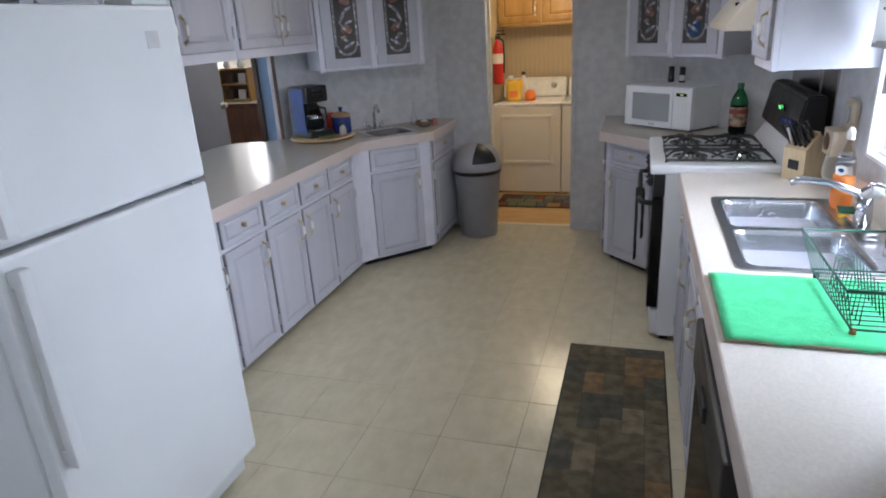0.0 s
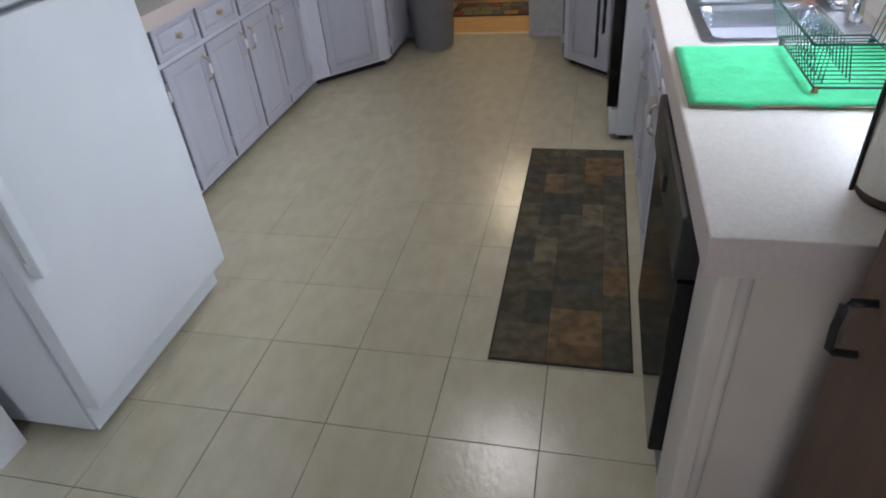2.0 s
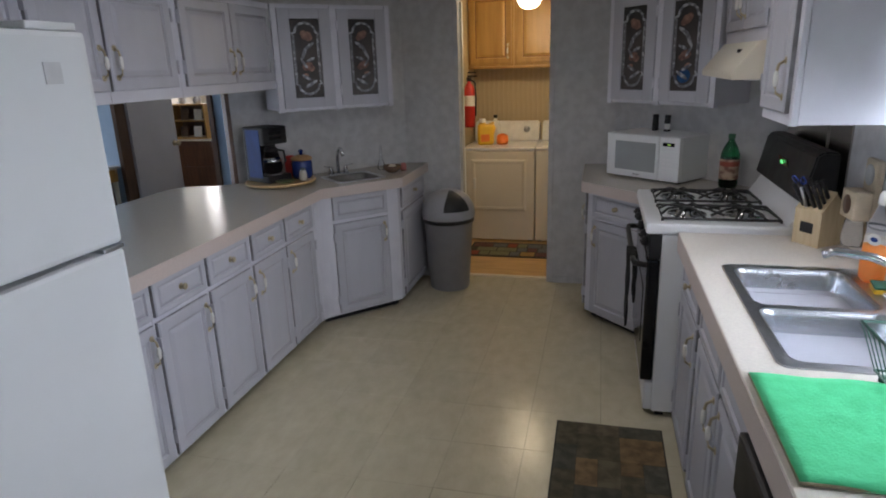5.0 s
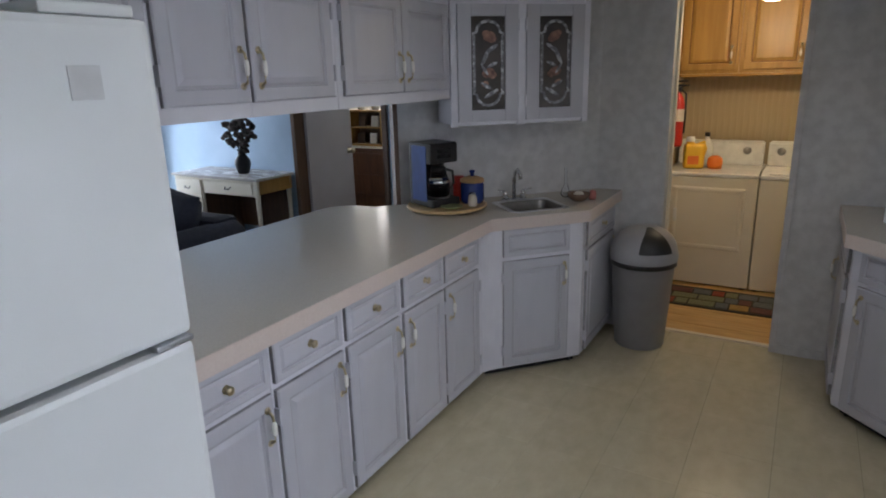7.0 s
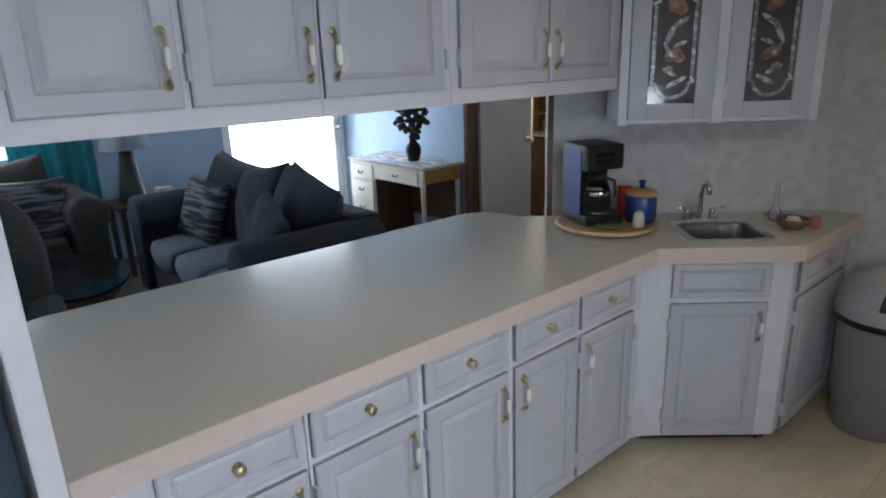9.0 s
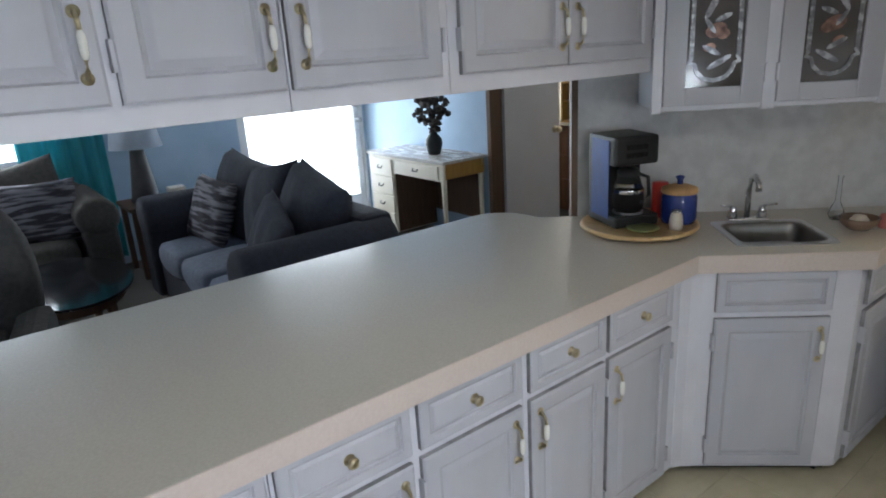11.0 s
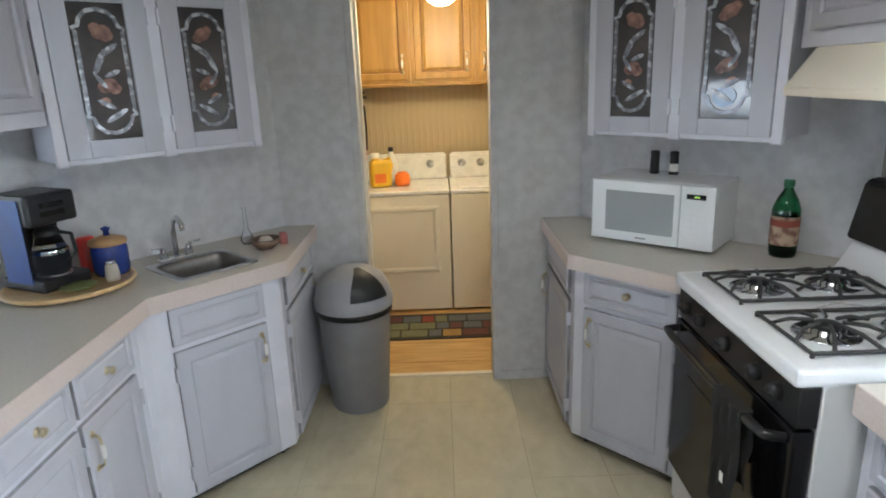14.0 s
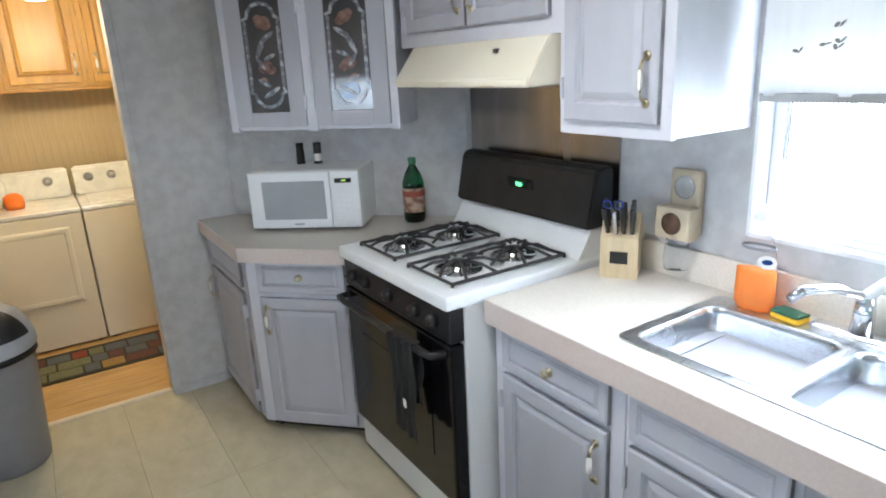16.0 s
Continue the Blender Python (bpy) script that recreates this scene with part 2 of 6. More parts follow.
# ---------------------------------------------------------------- mesh helpers
def part(name, bm, material, parent=None, label="", smooth=False):
    bmesh.ops.recalc_face_normals(bm, faces=bm.faces)
    me = bpy.data.meshes.new(name)
    if smooth:
        for f in bm.faces:
            f.smooth = True
    bm.to_mesh(me)
    bm.free()
    for m in (material if isinstance(material, (list, tuple)) else [material]):
        me.materials.append(m)
    ob = new(name, me)
    if parent:
        ob.parent = parent
    if label:
        ob["label"] = label
    return ob


def box(x0, x1, y0, y1, z0, z1, bm=None, bevel=0.0, mi=0):
    own = bmesh.new()
    r = bmesh.ops.create_cube(own, size=1)
    for v in r["verts"]:
        v.co = Vector(((x0 + x1) / 2 + v.co.x * (x1 - x0), (y0 + y1) / 2 + v.co.y * (y1 - y0), (z0 + z1) / 2 + v.co.z * (z1 - z0)))
    if bevel:
        bmesh.ops.bevel(own, geom=list(own.edges), offset=bevel, segments=2, profile=0.6, affect="EDGES")
    return merge(own, bm, mi)


def merge(own, bm, mi=0, m=None):
    """Adds the bmesh own to bm (or returns own), moved by m, with material slot mi."""
    if m is not None:
        own.transform(m)
    for f in own.faces:
        if mi:
            f.material_index = mi
    if bm is None:
        return own
    tmp = bpy.data.meshes.new("tmp")
    own.to_mesh(tmp)
    own.free()
    bm.from_mesh(tmp)
    bpy.data.meshes.remove(tmp)
    return bm


def lathe(profile, seg=24, bm=None, m=None, mi=0):
    """A turned solid round z from (radius, height) pairs."""
    own = bmesh.new()
    rings = []
    for r, z in profile:
        if r < 1e-5:
            rings.append([own.verts.new((0, 0, z))])
        else:
            rings.append([own.verts.new((r * math.cos(2 * math.pi * i / seg), r * math.sin(2 * math.pi * i / seg), z)) for i in range(seg)])
    for a, b in zip(rings, rings[1:]):
        for i in range(seg):
            j = (i + 1) % seg
            if len(a) == 1 and len(b) == 1:
                continue
            if len(a) == 1:
                own.faces.new((a[0], b[i], b[j]))
            elif len(b) == 1:
                own.faces.new((a[i], a[j], b[0]))
            else:
                own.faces.new((a[i], a[j], b[j], b[i]))
    for f in own.faces:
        f.smooth = True
    return merge(own, bm, mi, m)


def tube(points, radius, seg=8, bm=None, mi=0, closed=False):
    """A round bar along points."""
    own = bmesh.new()
    pts = [Vector(p) for p in points]
    n = len(pts)
    rings = []
    for i, p in enumerate(pts):
        a = pts[(i - 1) % n] if (i or closed) else p
        b = pts[(i + 1) % n] if (i < n - 1 or closed) else p
        d = (b - a).normalized()
        u = d.orthogonal().normalized() if abs(d.z) > 0.95 else d.cross(Vector((0, 0, 1))).normalized()
        w = d.cross(u)
        rings.append([own.verts.new(p + radius * (math.cos(2 * math.pi * k / seg) * u + math.sin(2 * math.pi * k / seg) * w)) for k in range(seg)])
    pairs = list(zip(rings, rings[1:])) + ([(rings[-1], rings[0])] if closed else [])
    for a, b in pairs:
        for k in range(seg):
            own.faces.new((a[k], a[(k + 1) % seg], b[(k + 1) % seg], b[k]))
    if not closed:
        own.faces.new(rings[0])
        own.faces.new(rings[-1])
    for f in own.faces:
        f.smooth = True
    return merge(own, bm, mi)


def prism(outline, z0, z1, bm=None, bevel=0.0, mi=0, top_only=False):
    """An upright solid over a plan outline (anticlockwise x, y pairs)."""
    own = bmesh.new()
    lo = [own.verts.new((x, y, z0)) for x, y in outline]
    hi = [own.verts.new((x, y, z1)) for x, y in outline]
    n = len(outline)
    top = own.faces.new(hi)
    own.faces.new(list(reversed(lo)))
    for i in range(n):
        own.faces.new((lo[i], lo[(i + 1) % n], hi[(i + 1) % n], hi[i]))
    if bevel:
        bmesh.ops.bevel(own, geom=list(top.edges), offset=bevel, segments=3, profile=0.5, affect="EDGES")
    return merge(own, bm, mi)


def panel(w, h, rings, bm=None, m=None, mi=0, shaded=False):
    """A board in the x-z plane, its front towards -y, from nested rectangles (inset, depth to the front)."""
    own = bmesh.new()
    loops = []
    for s, d in rings:
        loops.append([own.verts.new((x, -d, z)) for x, z in ((s, s), (w - s, s), (w - s, h - s), (s, h - s))])
    own.faces.new(list(reversed(loops[0])))
    for k, (a, b) in enumerate(zip(loops, loops[1:])):
        for i in range(4):
            f = own.faces.new((a[i], a[(i + 1) % 4], b[(i + 1) % 4], b[i]))
            # side faces and groove floor carry the painted shade
            if shaded:
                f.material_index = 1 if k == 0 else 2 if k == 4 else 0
    own.faces.new(loops[-1])
    return merge(own, bm, mi, m)


RAISED = [(0, 0), (0, 0.014), (0.006, 0.019), (0.046, 0.019), (0.051, 0.011), (0.060, 0.010), (0.078, 0.017), (0.082, 0.0175)]
DRAWER = [(0, 0), (0, 0.014), (0.005, 0.019), (0.026, 0.019), (0.030, 0.012), (0.036, 0.012), (0.044, 0.017)]


def empty(name, m=None, label="", category="", group="", kind=""):
    ob = new(name)
    if m is not None:
        ob.matrix_world = m
    return tagged(ob, label, category, group, kind)


def solo(name, bm, material, label="", category="", m=None, group="", kind="", smooth=False):
    ob = part(name, bm, material, None, "", smooth)
    if m is not None:
        ob.matrix_world = m
    return tagged(ob, label, category, group, kind)


def pull(h=0.115):
    """A brass pull with a white porcelain grip, upright, standing off the door towards -y."""
    bm = tube([(0, -0.002, -h / 2), (0, -0.020, -h / 2 + 0.012), (0, -0.024, -0.024)], 0.0048)
    tube([(0, -0.024, 0.024), (0, -0.020, h / 2 - 0.012), (0, -0.002, h / 2)], 0.0048, bm=bm)
    lathe([(0, -0.004), (0.012, -0.003), (0.012, 0.0), (0, 0.001)], 12, bm, Matrix.Translation((0, -0.003, -h / 2)) @ pose(0, 0, 0, 90))
    lathe([(0, -0.004), (0.012, -0.003), (0.012, 0.0), (0, 0.001)], 12, bm, Matrix.Translation((0, -0.003, h / 2)) @ pose(0, 0, 0, 90))
    lathe([(0, -0.026), (0.005, -0.025), (0.0078, -0.017), (0.0086, 0), (0.0078, 0.017), (0.005, 0.025), (0, 0.026)], 14, bm, Matrix.Translation((0, -0.025, 0)), 1)
    return bm


def knob_bm():
    return lathe([(0, 0), (0.016, 0), (0.017, 0.003), (0.007, 0.006), (0.006, 0.014), (0.014, 0.018), (0.017, 0.024), (0.013, 0.030), (0, 0.032)], 18)


def hinge_bm():
    return box(-0.004, 0.004, -0.024, 0.0, -0.03, 0.03, bevel=0.0015)


def put_door(cab, x, z, w, h, side, at, material=CAB, name="door", rings=RAISED, knob=False, hinges=True):
    """A cabinet door on the front plane y=0 of cab, with its pull on the side 'l' or 'r' at height at."""
    d = part(name, panel(w, h, rings, shaded=True), [material, OAKEDGE, OAKEDGE] if material is OAK else [material, EDGESHADE, GROOVE], cab)
    d.location = (x, -0.001, z)
    if knob:
        k = part("knob", knob_bm(), BRASS, d, "round brass knob")
        k.matrix_basis = Matrix.Translation((w / 2, -0.016, h / 2)) @ pose(0, 0, 0, 90) @ Matrix.Scale(0.86, 4)
    elif side:
        k = part("handle", pull(), [BRASS, PORC], d, "brass pull with white porcelain grip")
        k.location = (0.032 if side == "l" else w - 0.032, -0.019, at)
        if hinges:
            for hz in (0.09, h - 0.09):
                hg = part("hinge", hinge_bm(), material, d)
                hg.location = (w + 0.003 if side == "l" else -0.003, 0, hz)
    return d


def wall(name, x0, x1, y0, y1, z0, z1, material, label="", kind="structure"):
    return solo(name, box(x0, x1, y0, y1, z0, z1), material, label, "wall", kind=kind)

# ---------------------------------------------------------------- the setting
CEILZ = 2.36
# kitchen and dining shell
wall("wall_north_west", -2.62, -1.225, 4.95, 5.05, 0, CEILZ, WALL, "mottled blue-grey wallpaper on the kitchen end wall")
wall("wall_north_east", -0.53, 0.86, 4.95, 5.05, 0, CEILZ, WALL, "mottled blue-grey wallpaper beside the laundry opening")
wall("wall_north_header", -1.225, -0.53, 4.95, 5.05, 2.045, CEILZ, WALL, "wallpapered wall above the laundry opening")


def slab(name, a, b, thick, z0, z1, material, label):
    """A wall from a to b in plan; its thickness lies to the left of that line."""
    a, b = Vector(a), Vector(b)
    n = Vector((-(b - a).y, (b - a).x)).normalized() * thick
    return solo(name, prism([tuple(a), tuple(b), tuple(b + n), tuple(a + n)], z0, z1), material, label, "wall", kind="structure")


slab("wall_corner_west", (-2.50, 4.03), (-1.615, 4.949), 0.09, 0, CEILZ, WALL, "slanting wallpapered wall behind the bar sink")
slab("wall_corner_east", (-0.10, 4.949), (0.739, 4.035), 0.06, 0, CEILZ, WALL, "slanting wallpapered wall behind the microwave")
E0, E1 = 0.74, 0.86
wall("wall_east_north", E0, E1, 2.66, 4.95, 0, CEILZ, WALL, "blue-grey wallpapered wall behind the stove")
wall("wall_east_sill", E0, E1, 1.38, 2.66, 0, 1.08, WALL, "wallpapered wall under the sink window")
wall("wall_east_head", E0, E1, 1.38, 2.66, 1.85, CEILZ, WALL, "wallpapered wall above the sink window")
wall("wall_east_middle", E0, E1, 0.00, 1.38, 0, CEILZ, WALL, "blue-grey wallpapered wall between the windows")
wall("wall_east_dining_sill", E0, E1, -0.95, 0.00, 0, 1.00, WALL, "plain wall under the added east window")
wall("wall_east_dining_head", E0, E1, -0.95, 0.00, 1.90, CEILZ, WALL, "plain wall above the added east window")
wall("wall_east_south", E0, E1, -1.70, -0.95, 0, CEILZ, WALL, "plain wall at the dining end")
wall("wall_south_west", -6.77, -0.85, -1.80, -1.70, 0, CEILZ, WALLB, "plain pale wall closing the rooms")
wall("wall_south_east", 0.45, 0.86, -1.80, -1.70, 0, CEILZ, WALLB, "plain pale wall beside the added window")
wall("wall_south_sill", -0.85, 0.45, -1.80, -1.70, 0, 0.60, WALLB, "plain pale wall under the added window")
wall("wall_south_head", -0.85, 0.45, -1.80, -1.70, 2.00, CEILZ, WALLB, "plain pale wall above the added window")
# south window added out of view so fill light reaches the counter end
sw = empty("added_window_4", None, "added white window, out of view, that lets in fill light", "window", kind="structure")
swf = box(-0.849, 0.449, -1.79, -1.73, 0.601, 0.646, bevel=0.004)
for a in ((-0.849, 0.449, 1.954, 1.999), (-0.849, -0.804, 0.646, 1.954), (0.404, 0.449, 0.646, 1.954)):
    box(a[0], a[1], -1.79, -1.73, a[2], a[3], swf, 0.004)
part("window_frame", swf, TRIMW, sw)
p = part("pane", box(-0.803, 0.403, -1.762, -1.758, 0.647, 1.953), PANE, sw)
p.visible_shadow = False
wall("wall_fridge_back", -2.50, -2.40, -1.70, 1.80, 0, CEILZ, WALLB, "pale blue wall behind the refrigerator")
wall("wall_fridge_stub", -2.40, -1.735, 0.80, 0.94, 0, CEILZ, WALLB, "short pale wall beside the refrigerator")
solo("trim_fridge_stub", box(-1.735, -1.70, 0.79, 0.95, 0, 2.1, bevel=0.004), TRIMW, "white painted casing on the short wall", "trim", kind="structure")

# header over the peninsula that carries the wall cabinets
wall("wall_peninsula_header", -2.55, -2.449, 1.805, 4.025, 1.507, CEILZ, WALLB, "pale blue wall behind the hanging cabinets")
wall("wall_fridge_header", -2.40, -2.39, 0.94, 1.80, 1.79, CEILZ, WALLB, "pale blue wall behind the upper cabinets")
# living room shell
wall("wall_living_north_west", -6.77, -4.66, 5.52, 5.62, 0, CEILZ, WALLB, "pale blue wall behind the writing desk")
wall("wall_living_north_east", -3.62, -2.52, 5.52, 5.62, 0, CEILZ, WALLB, "pale blue wall beside the bedroom doorway")
wall("wall_living_north_header", -4.66, -3.62, 5.52, 5.62, 2.04, CEILZ, WALLB, "pale blue wall above the bedroom doorway")
wall("wall_living_east", -2.62, -2.52, 5.05, 5.52, 0, CEILZ, WALL, "short wallpapered wall beside the doorway")
W0, W1 = -6.77, -6.67
wall("wall_living_west_a", W0, W1, -1.70, 0.70, 0, CEILZ, WALLB, "pale blue living room wall")
wall("wall_living_west_sill", W0, W1, 0.70, 2.74, 0, 0.95, WALLB, "pale blue wall under the living room window")
wall("wall_living_west_head", W0, W1, 0.70, 2.74, 2.05, CEILZ, WALLB, "pale blue wall above the living room window")
wall("wall_living_west_b", W0, W1, 2.74, 4.13, 0, CEILZ, WALLB, "pale blue wall between window and front door")
wall("wall_living_west_door_head", W0, W1, 4.13, 5.50, 2.10, CEILZ, WALLB, "pale blue wall above the front door")
wall("wall_living_west_c", W0, W1, 5.50, 5.52, 0, CEILZ, WALLB, "narrow pale blue wall by the front door")

# far bedroom and laundry shells
wall("wall_bedroom_north_sill", -5.60, -2.62, 8.00, 8.10, 0, 1.38, CREAM, "plain cream bedroom wall under its window")
wall("wall_bedroom_north_head", -5.60, -2.62, 8.00, 8.10, 2.12, CEILZ, CREAM, "plain cream bedroom wall above its window")
wall("wall_bedroom_north_west", -5.60, -5.46, 8.00, 8.10, 1.38, 2.12, CREAM, "plain cream bedroom wall beside its window")
wall("wall_bedroom_north_east", -4.22, -2.62, 8.00, 8.10, 1.38, 2.12, CREAM, "plain cream bedroom wall beside its window")
solo("backdrop_north", box(-8.0, -1.9, 9.4, 9.45, -0.6, 4.0), OUT, "bright overexposed daylight outside", "backdrop", kind="structure")
wall("wall_bedroom_west", -5.60, -5.50, 5.62, 8.00, 0, CEILZ, CREAM, "plain cream bedroom wall")
wall("wall_bedroom_east", -2.72, -2.62, 5.62, 8.00, 0, CEILZ, CREAM, "plain cream bedroom wall")
wall("wall_laundry_west", -1.53, -1.43, 5.05, 6.72, 0, CEILZ, BEAD, "tan panelled laundry wall")
wall("wall_laundry_east", 0.20, 0.30, 5.05, 6.72, 0, CEILZ, BEAD, "tan panelled laundry wall")
laundry_wall = wall("wall_laundry_north", -1.62, 0.30, 6.74, 6.82, 0, CEILZ, BEAD, "tan beadboard panelling behind the washer and dryer")
bead_bm = box(0, 0.048, 0, 0.008, 0.0, 1.62, bevel=0.003)
bead_me = bpy.data.meshes.new("bead_board")
bead_bm.to_mesh(bead_me)
bead_bm.free()
bead_me.materials.append(BEAD)
for i in range(34):
    o = new("bead_board", bead_me)
    o.location = (-1.43 + 0.0480 * i, 6.731, 0.001)
    o.parent = laundry_wall

solo("ceiling", box(-6.77, 0.86, -1.80, 5.62, CEILZ, CEILZ + 0.08), CEIL, "plain off-white ceiling", "ceiling", kind="structure")
solo("ceiling_laundry", box(-1.62, 0.30, 5.05, 6.82, 2.22, 2.30), CEIL, "plain off-white laundry ceiling", "ceiling", kind="structure")
solo("ceiling_bedroom", box(-5.60, -2.62, 5.62, 8.10, CEILZ, CEILZ + 0.08), CEIL, "plain off-white bedroom ceiling", "ceiling", kind="structure")
floor = solo("floor", box(-2.50, 0.86, -1.80, 5.02, -0.10, -0.003), GROUT, "cream square vinyl tiles with thin dark joints", "floor", kind="structure")
solo("floor_living", box(-6.77, -2.50, -1.80, 5.62, -0.10, 0.0), CARPET, "dark brown-grey carpet in the living room", "floor", kind="structure")
solo("floor_bedroom", box(-5.60, -2.62, 5.62, 8.10, -0.10, 0.0), CARPET, "dark carpet in the bedroom", "floor", kind="structure")
floor_l = solo("floor_laundry", box(-1.62, 0.30, 5.03, 6.82, -0.10, -0.004), GROUT, "honey-coloured knotty pine boards in the laundry", "floor", kind="structure")
solo("ground", box(-60, 60, -60, 60, -0.9, -0.6), mat("ground_grass", (0.10, 0.13, 0.05), (0.07, 0.09, 0.035), 0.9, scale=3), "pale dry grass outside", "ground", kind="structure")
solo("trim_threshold", box(-1.225, -0.53, 5.005, 5.04, -0.004, 0.009, bevel=0.003), CREAM, "cream threshold strip in the laundry opening", "trim", kind="structure")
for nm, x0, x1 in (("trim_opening_west", -1.236, -1.2), ("trim_opening_east", -0.555, -0.519)):
    solo(nm, box(x0, x1, 4.94, 5.06, 0, 2.05, bevel=0.004), WALL, "wallpapered edge of the laundry opening", "trim", kind="structure")
solo("trim_opening_inner_west", box(-1.205, -1.185, 5.02, 5.058, 0, 2.03, bevel=0.003), CREAM, "thin cream casing inside the laundry opening", "trim", kind="structure")
solo("baseboard_north", box(-0.519, -0.29, 4.938, 4.95, 0, 0.05, bevel=0.002), WALL, "low blue-grey baseboard", "baseboard", kind="structure")


# windows and outer doors
def window(name, wx, y0, y1, z0, z1, out, label, mull=1, rail=False):
    w = empty(name, None, label, "window", kind="structure")
    t = 0.045
    fr = box(wx, wx + out * 0.07, y0, y1, z0, z0 + t, bevel=0.004)
    box(wx, wx + out * 0.07, y0, y1, z1 - t, z1, fr, 0.004)
    box(wx, wx + out * 0.07, y0, y0 + t, z0 + t, z1 - t, fr, 0.004)
    box(wx, wx + out * 0.07, y1 - t, y1, z0 + t, z1 - t, fr, 0.004)
    part("window_frame", fr, TRIMW, w)
    for i in range(mull):
        yy = y0 + (y1 - y0) * (i + 1) / (mull + 1)
        part("mullion", box(wx + out * 0.015, wx + out * 0.06, yy - 0.022, yy + 0.022, z0 + t, z1 - t, bevel=0.004), TRIMW, w)
    part("window_sill", box(wx - out * 0.03, wx, y0 + 0.001, y1 - 0.001, z0, z0 + 0.012, bevel=0.004), TRIMW, w)
    ys = [y0 + t] + [y0 + (y1 - y0) * (i + 1) / (mull + 1) for i in range(mull)] + [y1 - t]
    for a, b in zip(ys, ys[1:]):
        p = part("pane", box(wx + out * 0.035, wx + out * 0.039, a + 0.005, b - 0.005, z0 + t, z1 - t), PANE, w)
        p.visible_shadow = False
    return w


window("window_1", 0.800, 1.392, 2.648, 1.092, 1.838, 1, "white aluminium sliding window over the sink")
for nm, a in (("trim_sink_window_north", (2.648, 2.662, 1.08, 1.85)), ("trim_sink_window_south", (1.378, 1.392, 1.08, 1.85)),
              ("trim_sink_window_sill", (1.392, 2.648, 1.078, 1.092)), ("trim_sink_window_head", (1.392, 2.648, 1.838, 1.852))):
    solo(nm, box(0.734, 0.799, *a, bevel=0.002), TRIMW, "white painted lining of the sink window opening", "trim", kind="structure")
# next window is an unseen addition that brings daylight onto the refrigerator
window("added_window_2", 0.745, -0.95, 0.00, 1.00, 1.90, 1, "added white sliding window, out of view in the dining end")
window("window_3", -6.675, 0.70, 2.74, 0.95, 2.05, -1, "white living room window with bright daylight")
solo("backdrop_east", box(2.4, 2.45, -6.0, 16.0, -0.6, 4.5), OUT, "bright overexposed daylight outside", "backdrop", kind="structure")
solo("backdrop_west", box(-8.6, -8.55, -2.0, 7.5, -0.6, 4.5), OUT, "bright overexposed daylight outside", "backdrop", kind="structure")

fd = empty("door_1", None, "white front door with a full glass pane and steel knobs", "door", kind="structure")
fb = box(-6.73, -6.69, 4.165, 4.215, 0.02, 2.08, bevel=0.004)
box(-6.73, -6.69, 5.405, 5.465, 0.02, 2.08, fb, 0.004)
box(-6.73, -6.69, 4.215, 5.405, 0.02, 0.18, fb, 0.004)
box(-6.73, -6.69, 4.215, 5.405, 2.02, 2.08, fb, 0.004)
part("door_leaf", fb, TRIMW, fd)
p = part("pane", box(-6.712, -6.708, 4.215, 5.405, 0.18, 2.02), PANE, fd)
p.visible_shadow = False
for hz in (0.98, 1.14):
    k = part("door_knob", lathe([(0, 0), (0.03, 0), (0.03, 0.012), (0.014, 0.02), (0.014, 0.04), (0.028, 0.05), (0.026, 0.07), (0, 0.075)], 18), STEEL, fd, "dark steel knob")
    k.matrix_basis = Matrix.Translation((-6.69, 5.437, hz)) @ pose(0, 0, 0, 0, 90)
fj = box(-6.77, -6.67, 4.13, 4.162, 0, 2.10, bevel=0.003)
box(-6.77, -6.67, 5.468, 5.50, 0, 2.10, fj, 0.003)
part("door_frame", fj, TRIMW, fd, "white door frame")

bd = empty("door_2", None, "grey painted bedroom door standing open, brass knob", "door", kind="structure")
part("door_leaf", box(-4.645, -4.61, 5.63, 6.30, 0.012, 2.02, bevel=0.003), DOORP, bd)
k = part("door_knob", lathe([(0, 0), (0.032, 0), (0.032, 0.008), (0.012, 0.014), (0.012, 0.035), (0.027, 0.042), (0.03, 0.055), (0.02, 0.07), (0, 0.072)], 18), BRASS, bd, "polished brass knob")
k.matrix_basis = Matrix.Translation((-4.61, 6.24, 0.895)) @ pose(0, 0, 0, 0, 90)
dj = box(-4.68, -4.635, 5.49, 5.625, 0, 2.04, bevel=0.003)
box(-3.645, -3.60, 5.49, 5.625, 0, 2.04, dj, 0.003)
part("door_frame", dj, BWOOD, bd, "dark brown casing")
solo("trim_corner_end", prism([(-2.515, 4.018), (-2.495, 4.034), (-2.565, 4.102), (-2.585, 4.086)], 0, CEILZ), BWOOD, "dark brown wooden edge on the slanting wall", "trim", kind="structure")


